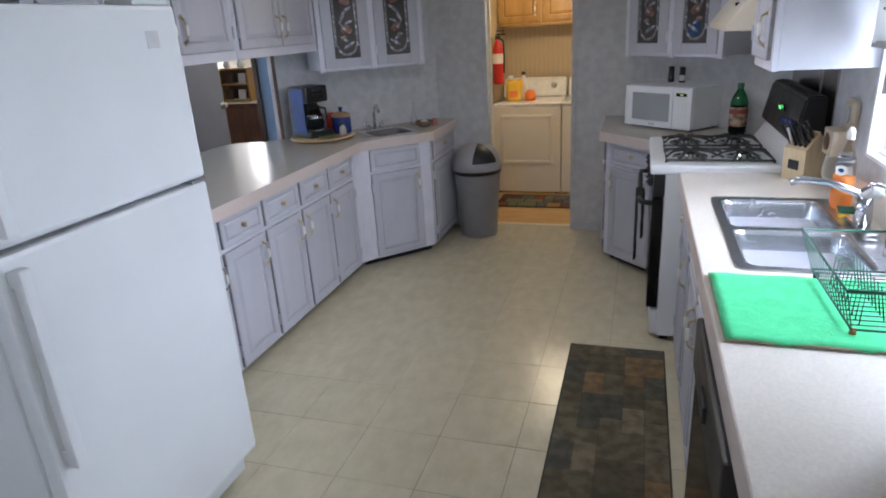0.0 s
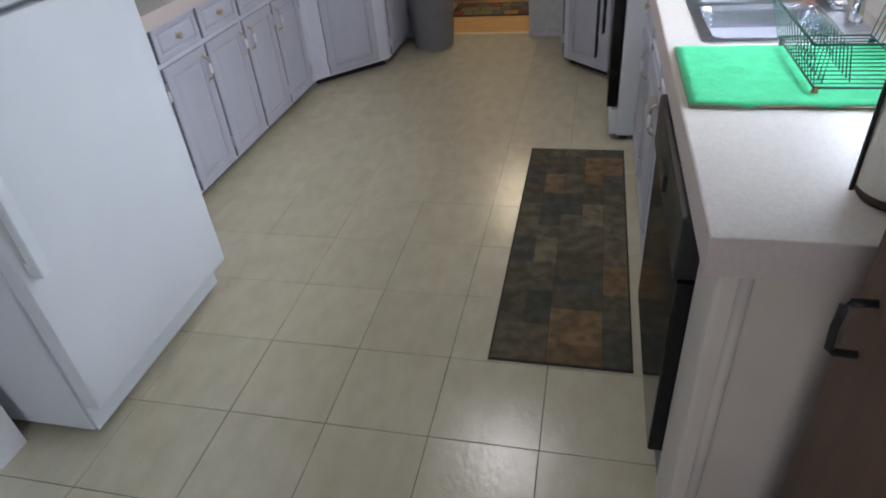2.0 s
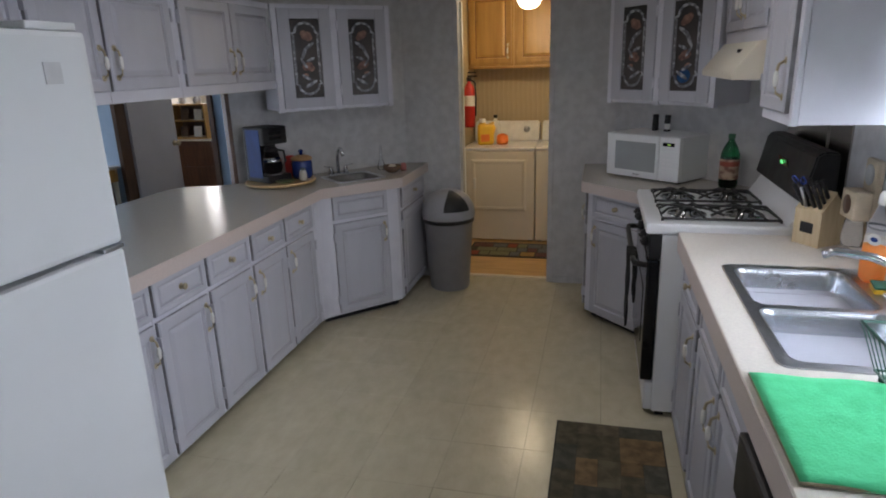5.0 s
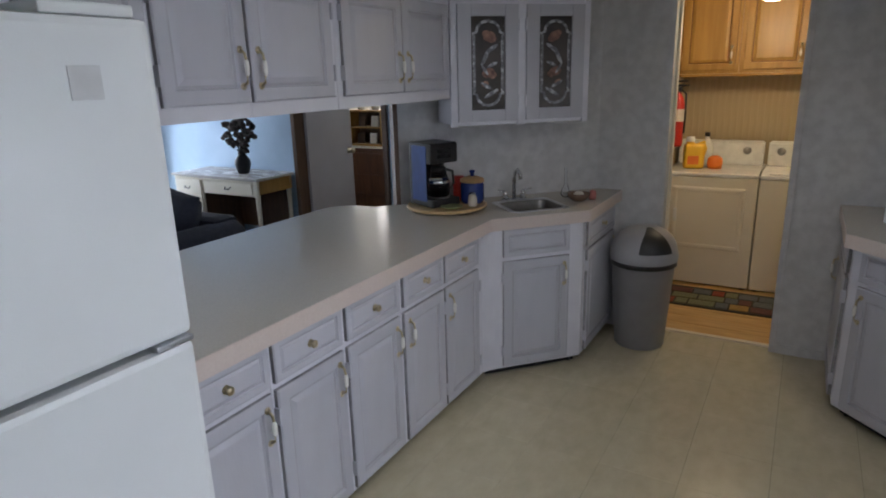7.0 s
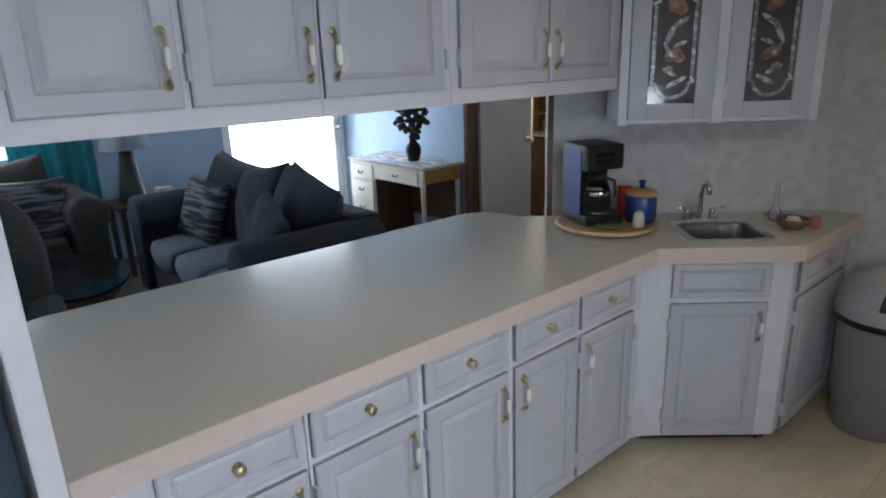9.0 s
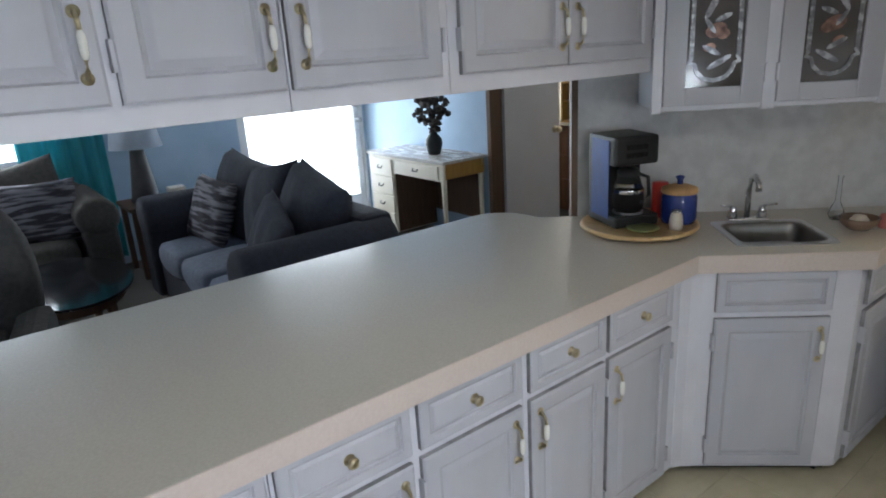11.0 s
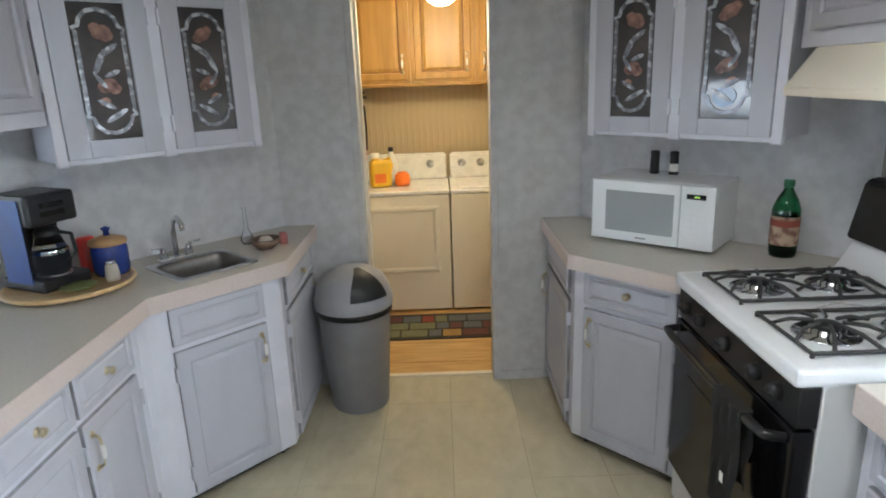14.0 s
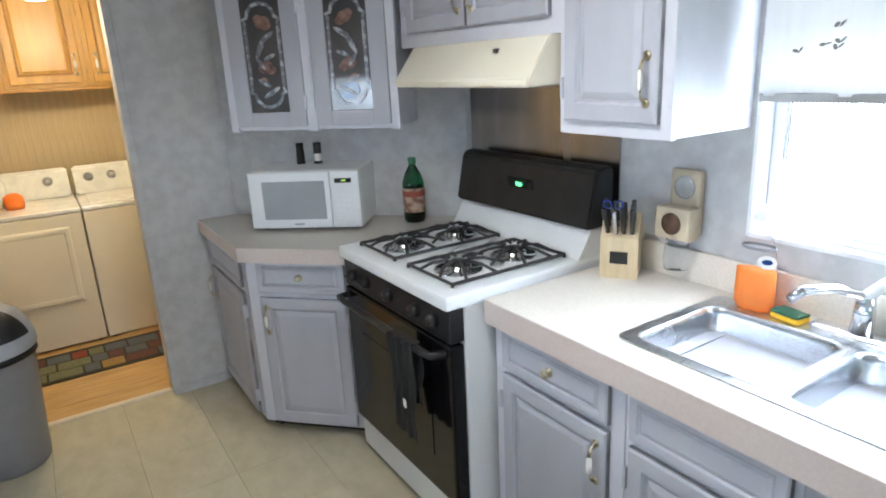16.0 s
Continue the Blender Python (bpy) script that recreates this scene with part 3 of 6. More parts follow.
# ---------------------------------------------------------------- kitchen cabinets
def base_unit(m, w, depth, fronts, label, group="", toe=True, frame_top=0.842):
    """A floor cabinet: its front stands in the local x-z plane, facing -y. fronts: (kind, x, z, w, h, side)."""
    c = empty("base_cabinet", m, label, "cabinet", group)
    part("body", box(0.001, w - 0.001, 0.021, depth, 0.052, 0.838), CAB, c)
    part("face_frame", box(0, w, 0, 0.02, 0.050, frame_top, bevel=0.002), FRAME, c, "paler painted face frame")
    if toe:
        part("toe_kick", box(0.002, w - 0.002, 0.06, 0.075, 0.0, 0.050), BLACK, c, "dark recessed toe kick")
    for kind, x, z, fw, fh, side in fronts:
        if kind == "door":
            put_door(c, x, z, fw, fh, side, fh - 0.10)
        elif kind == "drawer":
            put_door(c, x, z, fw, fh, "", 0, name="drawer", rings=DRAWER, knob=True)
        else:
            put_door(c, x, z, fw, fh, "", 0, name="false_drawer", rings=DRAWER)
    return c


DZ, DH, RZ, RH = 0.066, 0.600, 0.690, 0.148
XL = -1.890
GREYLAB = "grey painted base cabinet with raised panels, brass and porcelain pulls"


def row_left(y0, y1, fronts):
    return base_unit(pose(XL, y0, 0, 0, 0, 90), y1 - y0, 0.60, fronts, GREYLAB, "cabinets under the peninsula counter")


row_left(1.844, 2.349, [("drawer", 0.150, RZ, 0.346, RH, ""), ("door", 0.150, DZ, 0.346, DH, "r")])
row_left(2.351, 3.084, [("drawer", 0.009, RZ, 0.338, RH, ""), ("door", 0.009, DZ, 0.338, DH, "r"),
                        ("drawer", 0.373, RZ, 0.346, RH, ""), ("door", 0.373, DZ, 0.346, DH, "r")])
row_left(3.086, 3.890, [("drawer", 0.016, RZ, 0.330, RH, ""), ("door", 0.016, DZ, 0.330, DH, "l"),
                        ("drawer", 0.364, RZ, 0.340, RH, ""), ("door", 0.364, DZ, 0.340, DH, "l")])
# slanting bar-sink cabinet and the short unit against the end wall
base_unit(pose(-1.874, 3.893, 0, 0, 0, 47.05), 0.556, 0.32, [("false", 0.085, RZ, 0.385, RH, ""), ("door", 0.085, DZ, 0.385, DH, "r")],
          "grey painted corner sink cabinet with pale stiles", "")
base_unit(pose(-1.495, 4.302, 0, 0, 0, 90), 0.644, 0.10, [("drawer", 0.05, RZ, 0.54, RH, ""), ("door", 0.05, DZ, 0.54, DH, "r")], "narrow grey painted cabinet beside the dustbin", "")
solo("corner_stile", prism([(-1.95, 3.86), (-1.8875, 3.86), (-1.871, 3.8935), (-1.845, 3.922), (-1.90, 3.95)], 0.05, 0.842), FRAME, "pale painted corner stile between two base cabinets", "stile")
# back of the peninsula towards the living room
solo("peninsula_back_panel", box(-2.60, -2.575, 1.844, 3.89, 0.0, 0.838, bevel=0.002), WALL, "plain grey panel closing the back of the peninsula", "panel")

# tall panel between refrigerator and counter
solo("refrigerator_side_panel", box(-2.56, -1.825, 1.796, 1.842, 0.0, 1.505, bevel=0.006), FRAME, "white painted upright panel beside the refrigerator", "panel")


def rounded(pts, i, r, n=7):
    """The outline pts with its corner i rounded."""
    a, b, c = Vector(pts[i - 1]), Vector(pts[i]), Vector(pts[(i + 1) % len(pts)])
    u, v = (a - b).normalized(), (c - b).normalized()
    half = u.angle(v) / 2
    d = r / math.tan(half)
    centre = b + (u + v).normalized() * (r / math.sin(half))
    p, q = b + u * d - centre, b + v * d - centre
    t0, t1 = math.atan2(p.y, p.x), math.atan2(q.y, q.x)
    dt = (t1 - t0 + math.pi) % (2 * math.pi) - math.pi
    arc = [(centre.x + r * math.cos(t0 + dt * k / n), centre.y + r * math.sin(t0 + dt * k / n)) for k in range(n + 1)]
    return pts[:i] + arc + pts[i + 1:]


def cut(ob, bm):
    """Takes the solid bm out of ob for good."""
    me = bpy.data.meshes.new("cutter")
    bmesh.ops.recalc_face_normals(bm, faces=bm.faces)
    bm.to_mesh(me)
    bm.free()
    c = new("cutter", me)
    mod = ob.modifiers.new("cut", "BOOLEAN")
    mod.object, mod.operation, mod.solver = c, "DIFFERENCE", "EXACT"
    bpy.context.view_layer.update()
    made = bpy.data.meshes.new_from_object(ob.evaluated_get(bpy.context.evaluated_depsgraph_get()))
    ob.modifiers.clear()
    ob.data = made
    bpy.data.objects.remove(c)


def band(path, z0, z1, thick):
    """A strip of edging along path, standing off to its right."""
    bm = bmesh.new()
    pts = [Vector(p) for p in path]
    cols = []
    for i, p in enumerate(pts):
        dirs = [(b - a).normalized() for a, b in ((pts[i - 1], p) if i else (p, pts[1]), (p, pts[i + 1]) if i < len(pts) - 1 else (pts[i - 1], p))]
        nn = sum((Vector((d.y, -d.x)) for d in dirs), Vector((0, 0))).normalized()
        off = nn * thick / max(0.3, nn.dot(Vector((dirs[0].y, -dirs[0].x))))
        q = p + off
        cols.append([bm.verts.new(v) for v in ((p.x, p.y, z0), (q.x, q.y, z0), (q.x, q.y, z1 - 0.0015), (p.x, p.y, z1 - 0.0005))])
    for a, b in zip(cols, cols[1:]):
        for k in range(4):
            bm.faces.new((a[k], b[k], b[(k + 1) % 4], a[(k + 1) % 4]))
    bm.faces.new(cols[0])
    bm.faces.new(cols[-1])
    return bm


def worktop(name, outline, z0, z1, top, edge, label, holes=(), path=()):
    ob = part(name, prism(outline, z0, z1, bevel=0.003), [top, edge])
    for h in holes:
        cut(ob, h)
    for f in ob.data.polygons:
        f.material_index = 0 if f.normal.z > 0.55 else 1
    part("edge_band", band(path, z0 - 0.002, z1, 0.0025), edge, ob, "pinkish laminate edge band")
    return tagged(ob, label, "countertop")


CT, CTL = 0.903, 0.906
left_top = [(-1.846, 1.844), (-1.846, 3.882), (-1.455, 4.296), (-1.455, 4.946), (-1.622, 4.946), (-2.497, 4.024), (-2.60, 3.91), (-2.845, 3.91), (-2.845, 1.844)]
left_top = rounded(left_top, 8, 0.12)
left_top = rounded(left_top, 7, 0.16)
BARM = pose(-1.800, 4.300, 0, 0, 0, 47.05)
hole = box(-0.160, 0.145, -0.150, 0.115, 0.7, 1.0)
hole.transform(BARM)
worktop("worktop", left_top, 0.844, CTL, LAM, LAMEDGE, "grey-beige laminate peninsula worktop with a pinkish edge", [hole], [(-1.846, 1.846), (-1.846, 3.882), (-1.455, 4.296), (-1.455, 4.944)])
right_top = [(0.136, 0.932), (0.742 - 0.004, 0.932), (0.738, 3.122), (0.136, 3.122)]
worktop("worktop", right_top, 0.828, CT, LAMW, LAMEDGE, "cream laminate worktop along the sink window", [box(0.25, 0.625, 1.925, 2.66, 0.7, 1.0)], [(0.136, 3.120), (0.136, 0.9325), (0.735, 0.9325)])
micro_top = [(-0.298, 4.946), (-0.298, 4.262), (0.046, 3.905), (0.735, 3.905), (0.735, 4.035), (-0.104, 4.944)]
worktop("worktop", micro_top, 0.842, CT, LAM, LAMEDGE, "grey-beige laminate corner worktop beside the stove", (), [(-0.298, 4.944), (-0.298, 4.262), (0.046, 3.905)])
solo("backsplash", box(0.722, 0.7385, 0.94, 3.12, CT, CT + 0.10, bevel=0.003), LAMW, "low cream laminate backsplash behind the sink", "backsplash")

# right-hand base cabinets
XR = 0.178


def row_right(y0, y1, fronts):
    return base_unit(pose(XR, y1, 0, 0, 0, -90), y1 - y0, 0.56, fronts, GREYLAB, "cabinets under the sink counter", frame_top=0.828)


row_right(2.602, 3.122, [("drawer", 0.050, RZ - 0.004, 0.425, RH - 0.012, ""), ("door", 0.050, DZ, 0.425, DH, "r")])
row_right(1.752, 2.600, [("false", 0.022, RZ - 0.004, 0.390, RH - 0.012, ""), ("door", 0.022, DZ, 0.390, DH, "r"),
                         ("false", 0.436, RZ - 0.004, 0.390, RH - 0.012, ""), ("door", 0.436, DZ, 0.390, DH, "l")])
solo("counter_end_panel", box(0.160, 0.72, 0.945, 1.108, 0.0, 0.826, bevel=0.01), mat("end_panel_cream", (0.60, 0.53, 0.46), (0.56, 0.49, 0.425), 0.5, scale=5), "cream laminate panel closing the counter's end", "panel")
part("corner_moulding", tube([(0.206, 0.944, 0.012), (0.206, 0.944, 0.822)], 0.012, 12), bpy.data.materials["end_panel_cream"], bpy.data.objects["counter_end_panel"])
# microwave corner
base_unit(pose(-0.257, 4.312, 0, 0, 0, -46.3), 0.545, 0.30, [("drawer", 0.055, RZ, 0.40, RH, ""), ("door", 0.055, DZ, 0.40, DH, "l")],
          "grey painted corner cabinet under the microwave", "")
base_unit(pose(-0.257, 4.945, 0, 0, 0, -90), 0.631, 0.10, [("false", 0.03, RZ, 0.54, RH, ""), ("door", 0.03, DZ, 0.54, DH, "l")], "narrow grey painted cabinet by the laundry opening", "")


def wall_unit(m, w, h, depth, fronts, label, group="", material=CAB, frame=FRAME, name="wall_cabinet"):
    c = empty(name, m, label, "cabinet", group)
    part("body", box(0.001, w - 0.001, 0.021, depth, 0.0, h), frame, c)
    part("face_frame", box(0, w, 0, 0.02, -0.004, h + 0.004, bevel=0.002), frame, c)
    for x, z, fw, fh, side in fronts:
        put_door(c, x, z, fw, fh, side, 0.11, material=material)
    return c


UB, UT = 1.505, 1.985
UP = "grey painted wall cabinet with raised panel doors"
XU = -2.128
for y0, y1, fr in ((1.03, 1.862, [(0.02, 0.30, 0.39, 0.18, ""), (0.425, 0.30, 0.39, 0.18, "")]),
                   (1.864, 2.618, [(0.056, 0.045, 0.335, 0.405, "r"), (0.411, 0.045, 0.335, 0.405, "r")]),
                   (2.620, 3.078, [(0.005, 0.045, 0.420, 0.405, "l")]),
                   (3.080, 3.985, [(0.032, 0.045, 0.420, 0.405, "r"), (0.458, 0.045, 0.420, 0.405, "l")])):
    wall_unit(pose(XU, y0, UB if y0 > 1.5 else 1.80, 0, 0, 90), y1 - y0, UT - UB if y0 > 1.5 else UT - 1.80, 0.32,
              fr if y0 > 1.5 else [(x, 0.02, w, h - 0.02, s) for x, z, w, h, s in fr], UP, "wall cabinets over the peninsula")

# leaded-glass corner cabinets
def loop_bm(pts, width, thick):
    """A flat closed band along pts in the x-z plane."""
    bm = bmesh.new()
    n = len(pts)
    inn, out = [], []
    for i in range(n):
        a, b, c = Vector(pts[i - 1]), Vector(pts[i]), Vector(pts[(i + 1) % n])
        d = (c - a).normalized()
        nn = Vector((-d.y, d.x))
        for lst, s in ((inn, -width / 2), (out, width / 2)):
            q = b + nn * s
            lst.append((bm.verts.new((q.x, 0, q.y)), bm.verts.new((q.x, -thick, q.y))))
    for i in range(n):
        j = (i + 1) % n
        bm.faces.new((inn[i][1], inn[j][1], out[j][1], out[i][1]))
        bm.faces.new((inn[i][0], inn[j][0], inn[j][1], inn[i][1]))
        bm.faces.new((out[i][1], out[j][1], out[j][0], out[i][0]))
    return bm


def blob(cx, cz, a, b, turn, thick=0.003, n=14, pointed=0.0):
    """A flat petal or leaf shape in the x-z plane."""
    bm = bmesh.new()
    pts = []
    for i in range(n):
        t = 2 * math.pi * i / n
        x, z = a * math.cos(t), b * math.sin(t) * (1 - pointed * abs(math.cos(t)) ** 2)
        pts.append((cx + x * math.cos(turn) - z * math.sin(turn), cz + x * math.sin(turn) + z * math.cos(turn)))
    lo = [bm.verts.new((x, 0, z)) for x, z in pts]
    hi = [bm.verts.new((x, -thick, z)) for x, z in pts]
    bm.faces.new(hi)
    for i in range(n):
        bm.faces.new((lo[i], lo[(i + 1) % n], hi[(i + 1) % n], hi[i]))
    return bm


def glass_door(cab, x, z, w, h, side, flip):
    gx, gz = 0.074, 0.060
    gw, gh = w - 2 * gx, h - 2 * gz
    d = part("door", box(0, gx, -0.019, 0, 0, h, bevel=0.003), CAB, cab)
    bm = bmesh.new()
    bm.from_mesh(d.data)
    for a in ((w - gx, w, 0, h), (gx, w - gx, 0, gz), (gx, w - gx, h - gz, h)):
        box(a[0], a[1], -0.019, 0, a[2], a[3], bm, 0.003)
    bm.to_mesh(d.data)
    bm.free()
    d.location = (x, -0.001, z)
    part("glass", box(gx - 0.004, w - gx + 0.004, -0.010, -0.006, gz - 0.004, h - gz + 0.004), CABGLASS, d, "dark leaded glass with etched flowers").parent = d
    cx, cz, a, b = w / 2, h / 2, gw / 2 - 0.016, gh / 2 - 0.022
    # etched border: straight sides, arched and notched ends
    side_z = b - 0.075
    arch = [(a, -side_z), (a, side_z), (a + 0.006, side_z + 0.012), (a - 0.012, side_z + 0.020), (a - 0.020, side_z + 0.045), (a * 0.45, b - 0.008), (0, b)]
    half = arch + [(-px, pz) for px, pz in reversed(arch[:-1])]
    low = [(-px, -pz) for px, pz in arch[2:]] + [(px, -pz) for px, pz in reversed(arch[2:-1])]
    ring = loop_bm([(cx + px, cz + pz) for px, pz in half + low], 0.014, 0.004)
    sg = -1 if flip else 1
    r = part("etched_border", ring, CAME, d, "frosted bevelled border")
    r.location = (0, -0.0105, 0)
    for px, pz, la, lb, tn in ((0.020, 0.075, 0.040, 0.010, 0.6), (-0.016, 0.035, 0.050, 0.011, 1.1), (0.022, -0.005, 0.030, 0.009, 0.4),
                               (-0.012, -0.11, 0.035, 0.009, -0.5), (0.016, -0.15, 0.045, 0.010, 0.5), (-0.02, -0.03, 0.03, 0.008, 2.2)):
        part("etched_leaf", blob(cx + sg * px, cz + pz, la, lb, tn * sg, 0.004), CAME, d).location = (0, -0.0105, 0)
    for px, pz, la, lb in ((0.006, 0.135, 0.034, 0.024), (0.022, 0.122, 0.024, 0.018), (-0.014, 0.150, 0.020, 0.016), (0.0, -0.045, 0.036, 0.024), (0.024, -0.058, 0.022, 0.017), (-0.018, -0.10, 0.02, 0.014)):
        part("pink_petal", blob(cx + sg * px, cz + pz, la, lb, 0.3), PINKG, d).location = (0, -0.0105, 0)
    for hz in (0.10, h - 0.10):
        hg = part("hinge", hinge_bm(), FRAME, d)
        hg.location = (w + 0.004 if side == "l" else -0.004, 0, hz)
    return d


def glass_unit(m, w, h, label):
    c = empty("glass_cabinet", m, label, "cabinet", "leaded glass corner cabinets")
    part("body", box(0.012, w - 0.012, 0.022, 0.285, 0.0, h), FRAME, c)
    fm = box(0, 0.035, -0.012, 0.02, -0.012, h + 0.012, bevel=0.003)
    box(w - 0.035, w, -0.012, 0.02, -0.012, h + 0.012, fm, 0.003)
    box(w / 2 - 0.022, w / 2 + 0.022, -0.012, 0.02, -0.012, h + 0.012, fm, 0.003)
    box(0.035, w - 0.035, -0.004, 0.02, h - 0.02, h + 0.012, fm, 0.003)
    box(0.035, w - 0.035, -0.004, 0.02, -0.006, 0.02, fm, 0.003)
    part("face_frame", fm, FRAME, c, "paler painted face frame")
    dw = w / 2 - 0.060
    glass_door(c, 0.037, 0.012, dw, h - 0.024, "l", False)
    glass_door(c, w / 2 + 0.023, 0.012, dw, h - 0.024, "r", True)
    return c


glass_unit(pose(-2.125, 3.988, 1.366, 0, 0, 46.1), 0.79, 0.61, "grey corner cabinet with two leaded glass doors over bar sink")
mg = glass_unit(pose(-0.158, 4.562, 1.360, 0, 0, -47.4), 0.785, 0.61, "grey corner cabinet with two leaded glass doors over microwave")

# curtain reflection in the right-hand pane, painted as a blue round
bp = part("blue_glass_piece", blob(0, 0, 0.044, 0.036, 0.2), mat("painted_blue_reflection", (0.03, 0.09, 0.22), (0.02, 0.05, 0.13), 0.08, scale=20), mg, "deep blue round painted as a reflection on the glass")
bp.location = (0.578, -0.0112, 0.150)

# cabinets over the hood and beside the window
wall_unit(pose(0.400, 3.982, 1.668, 0, 0, -90), 0.915, 0.317, 0.335, [(0.07, 0.047, 0.39, 0.25, "r"), (0.475, 0.047, 0.40, 0.25, "l")], UP + " over the range hood")
wall_unit(pose(0.394, 3.064, 1.388, 0, 0, -90), 0.388, 0.597, 0.342, [(0.03, 0.035, 0.325, 0.54, "r")], "white and grey wall cabinet beside the sink window")

# ---------------------------------------------------------------- appliances
def fridge():
    f = empty("refrigerator", pose(-1.402, 0.994, 0, 0, 0, 90), "white two-door refrigerator with a freezer on top", "refrigerator")
    w, h, gap = 0.750, 1.717, 1.190
    part("body", box(0.004, w - 0.004, 0.075, 0.72, 0.03, h - 0.005, bevel=0.012), FRIDGEW, f)
    part("grille", box(0.01, w - 0.01, 0.066, 0.0745, 0.03, 0.130, bevel=0.003), FRIDGEW, f, "recessed white toe grille")
    part("gasket", box(0.015, w - 0.015, 0.055, 0.076, 0.15, h - 0.02), GREYL, f, "grey door gasket")
    part("foot", box(0.05, 0.10, 0.10, 0.60, 0.0, 0.03), BLACK, f)
    part("foot", box(w - 0.10, w - 0.05, 0.10, 0.60, 0.0, 0.03), BLACK, f)
    for z0, z1 in ((0.142, gap - 0.005), (gap + 0.008, h)):
        d = part("door", box(0, w, 0, 0.06, z0, z1, bevel=0.014), FRIDGEW, f, smooth=False)
        if z1 < 1.3:
            hb = box(0.018, 0.052, -0.045, -0.012, 0.62, z1 - 0.03, bevel=0.008)
            box(0.020, 0.050, -0.02, 0.002, z1 - 0.075, z1 - 0.035, hb, 0.004)
            box(0.020, 0.050, -0.02, 0.002, 0.625, 0.665, hb, 0.004)
        else:
            hb = box(0.018, 0.052, -0.045, -0.012, z0 + 0.03, z1 - 0.13, bevel=0.008)
            box(0.020, 0.050, -0.02, 0.002, z0 + 0.035, z0 + 0.075, hb, 0.004)
            box(0.020, 0.050, -0.02, 0.002, z1 - 0.175, z1 - 0.135, hb, 0.004)
        part("handle", hb, FRIDGEW, d, "moulded white handle")
    part("badge", box(w - 0.140, w - 0.092, -0.0025, 0.001, 1.600, 1.648, bevel=0.001), mat("pale_badge", (0.52, 0.53, 0.54), None, 0.3, scale=20), f, "small pale grey badge")
    part("top_hinge", box(w - 0.16, w - 0.02, 0.005, 0.10, h, h + 0.018, bevel=0.004), FRIDGEW, f)
    part("middle_hinge", box(w - 0.075, w - 0.004, -0.004, 0.055, gap - 0.004, gap + 0.006, bevel=0.002), STEEL, f, "steel door hinge")
    return f


fridge()


def stove():
    y0, y1 = 3.142, 3.898
    s = empty("gas_stove", None, "white gas stove with black oven door and control panel", "stove")
    X0 = 0.075
    part("body", box(X0, 0.70, y0, y1, 0.03, 0.885, bevel=0.006), WHITE, s)
    for fy in (y0 + 0.03, y1 - 0.07):
        part("foot", box(X0 + 0.02, X0 + 0.06, fy, fy + 0.04, 0.0, 0.03), BLACK, s)
    top = box(0.005, 0.70, y0 - 0.006, y1 + 0.004, 0.885, 0.932, bevel=0.012)
    part("cooktop", top, WHITE, s)
    part("drawer", box(0.040, X0, y0 + 0.004, y1 - 0.004, 0.035, 0.175, bevel=0.006), WHITE, s, "white storage drawer")
    d = part("oven_door", box(0.018, X0 - 0.002, y0 + 0.002, y1 - 0.002, 0.185, 0.765, bevel=0.01), BLACKG, s, "black glass oven door")
    part("oven_window", box(0.0155, 0.019, y0 + 0.13, y1 - 0.13, 0.32, 0.60, bevel=0.001), BLACKG, d)
    part("door_handle", tube([(0.018, y0 + 0.03, 0.735), (-0.030, y0 + 0.045, 0.738), (-0.036, y0 + 0.10, 0.738), (-0.036, y1 - 0.10, 0.738), (-0.030, y1 - 0.045, 0.738), (0.018, y1 - 0.03, 0.735)], 0.013, 10), BLACK, d, "black bar handle")
    part("control_panel", box(0.022, X0, y0 + 0.002, y1 - 0.002, 0.772, 0.884, bevel=0.006), BLACK, s, "black control strip")
    for ky in (y0 + 0.09, y0 + 0.20, y0 + 0.38, y1 - 0.20, y1 - 0.09):
        k = part("burner_knob", lathe([(0, 0), (0.024, 0), (0.022, 0.016), (0.018, 0.026), (0, 0.027)], 20), BLACK, s)
        k.matrix_basis = Matrix.Translation((0.022, ky, 0.828)) @ pose(0, 0, 0, 0, -90)
        part("pointer", box(-0.003, 0.003, -0.017, 0.017, 0.026, 0.034), BLACK, k)
    # riser and black display console
    rz = prism([(0.555, 0.930), (0.70, 0.930), (0.70, 1.03), (0.615, 1.03), (0.590, 0.985)], y0, y1)
    rz.transform(Matrix(((1, 0, 0, 0), (0, 0, 1, 0), (0, 1, 0, 0), (0, 0, 0, 1))))
    part("riser", rz, WHITE, s, "white curved riser")
    gd = prism([(0.585, 1.032), (0.71, 1.032), (0.71, 1.235), (0.655, 1.240), (0.625, 1.225)], y0 - 0.012, y1 + 0.012)
    gd.transform(Matrix(((1, 0, 0, 0), (0, 0, 1, 0), (0, 1, 0, 0), (0, 0, 0, 1))))
    bmesh.ops.bevel(gd, geom=list(gd.edges), offset=0.008, segments=2, affect="EDGES")
    console = part("console", gd, BLACK, s, "black display console")
    part("display", box(-0.07, 0.07, -0.002, 0.002, -0.025, 0.025), BLACKG, console).matrix_basis = pose(0.604, 3.50, 1.142, 11.5, 0, -90)
    return s


stove()


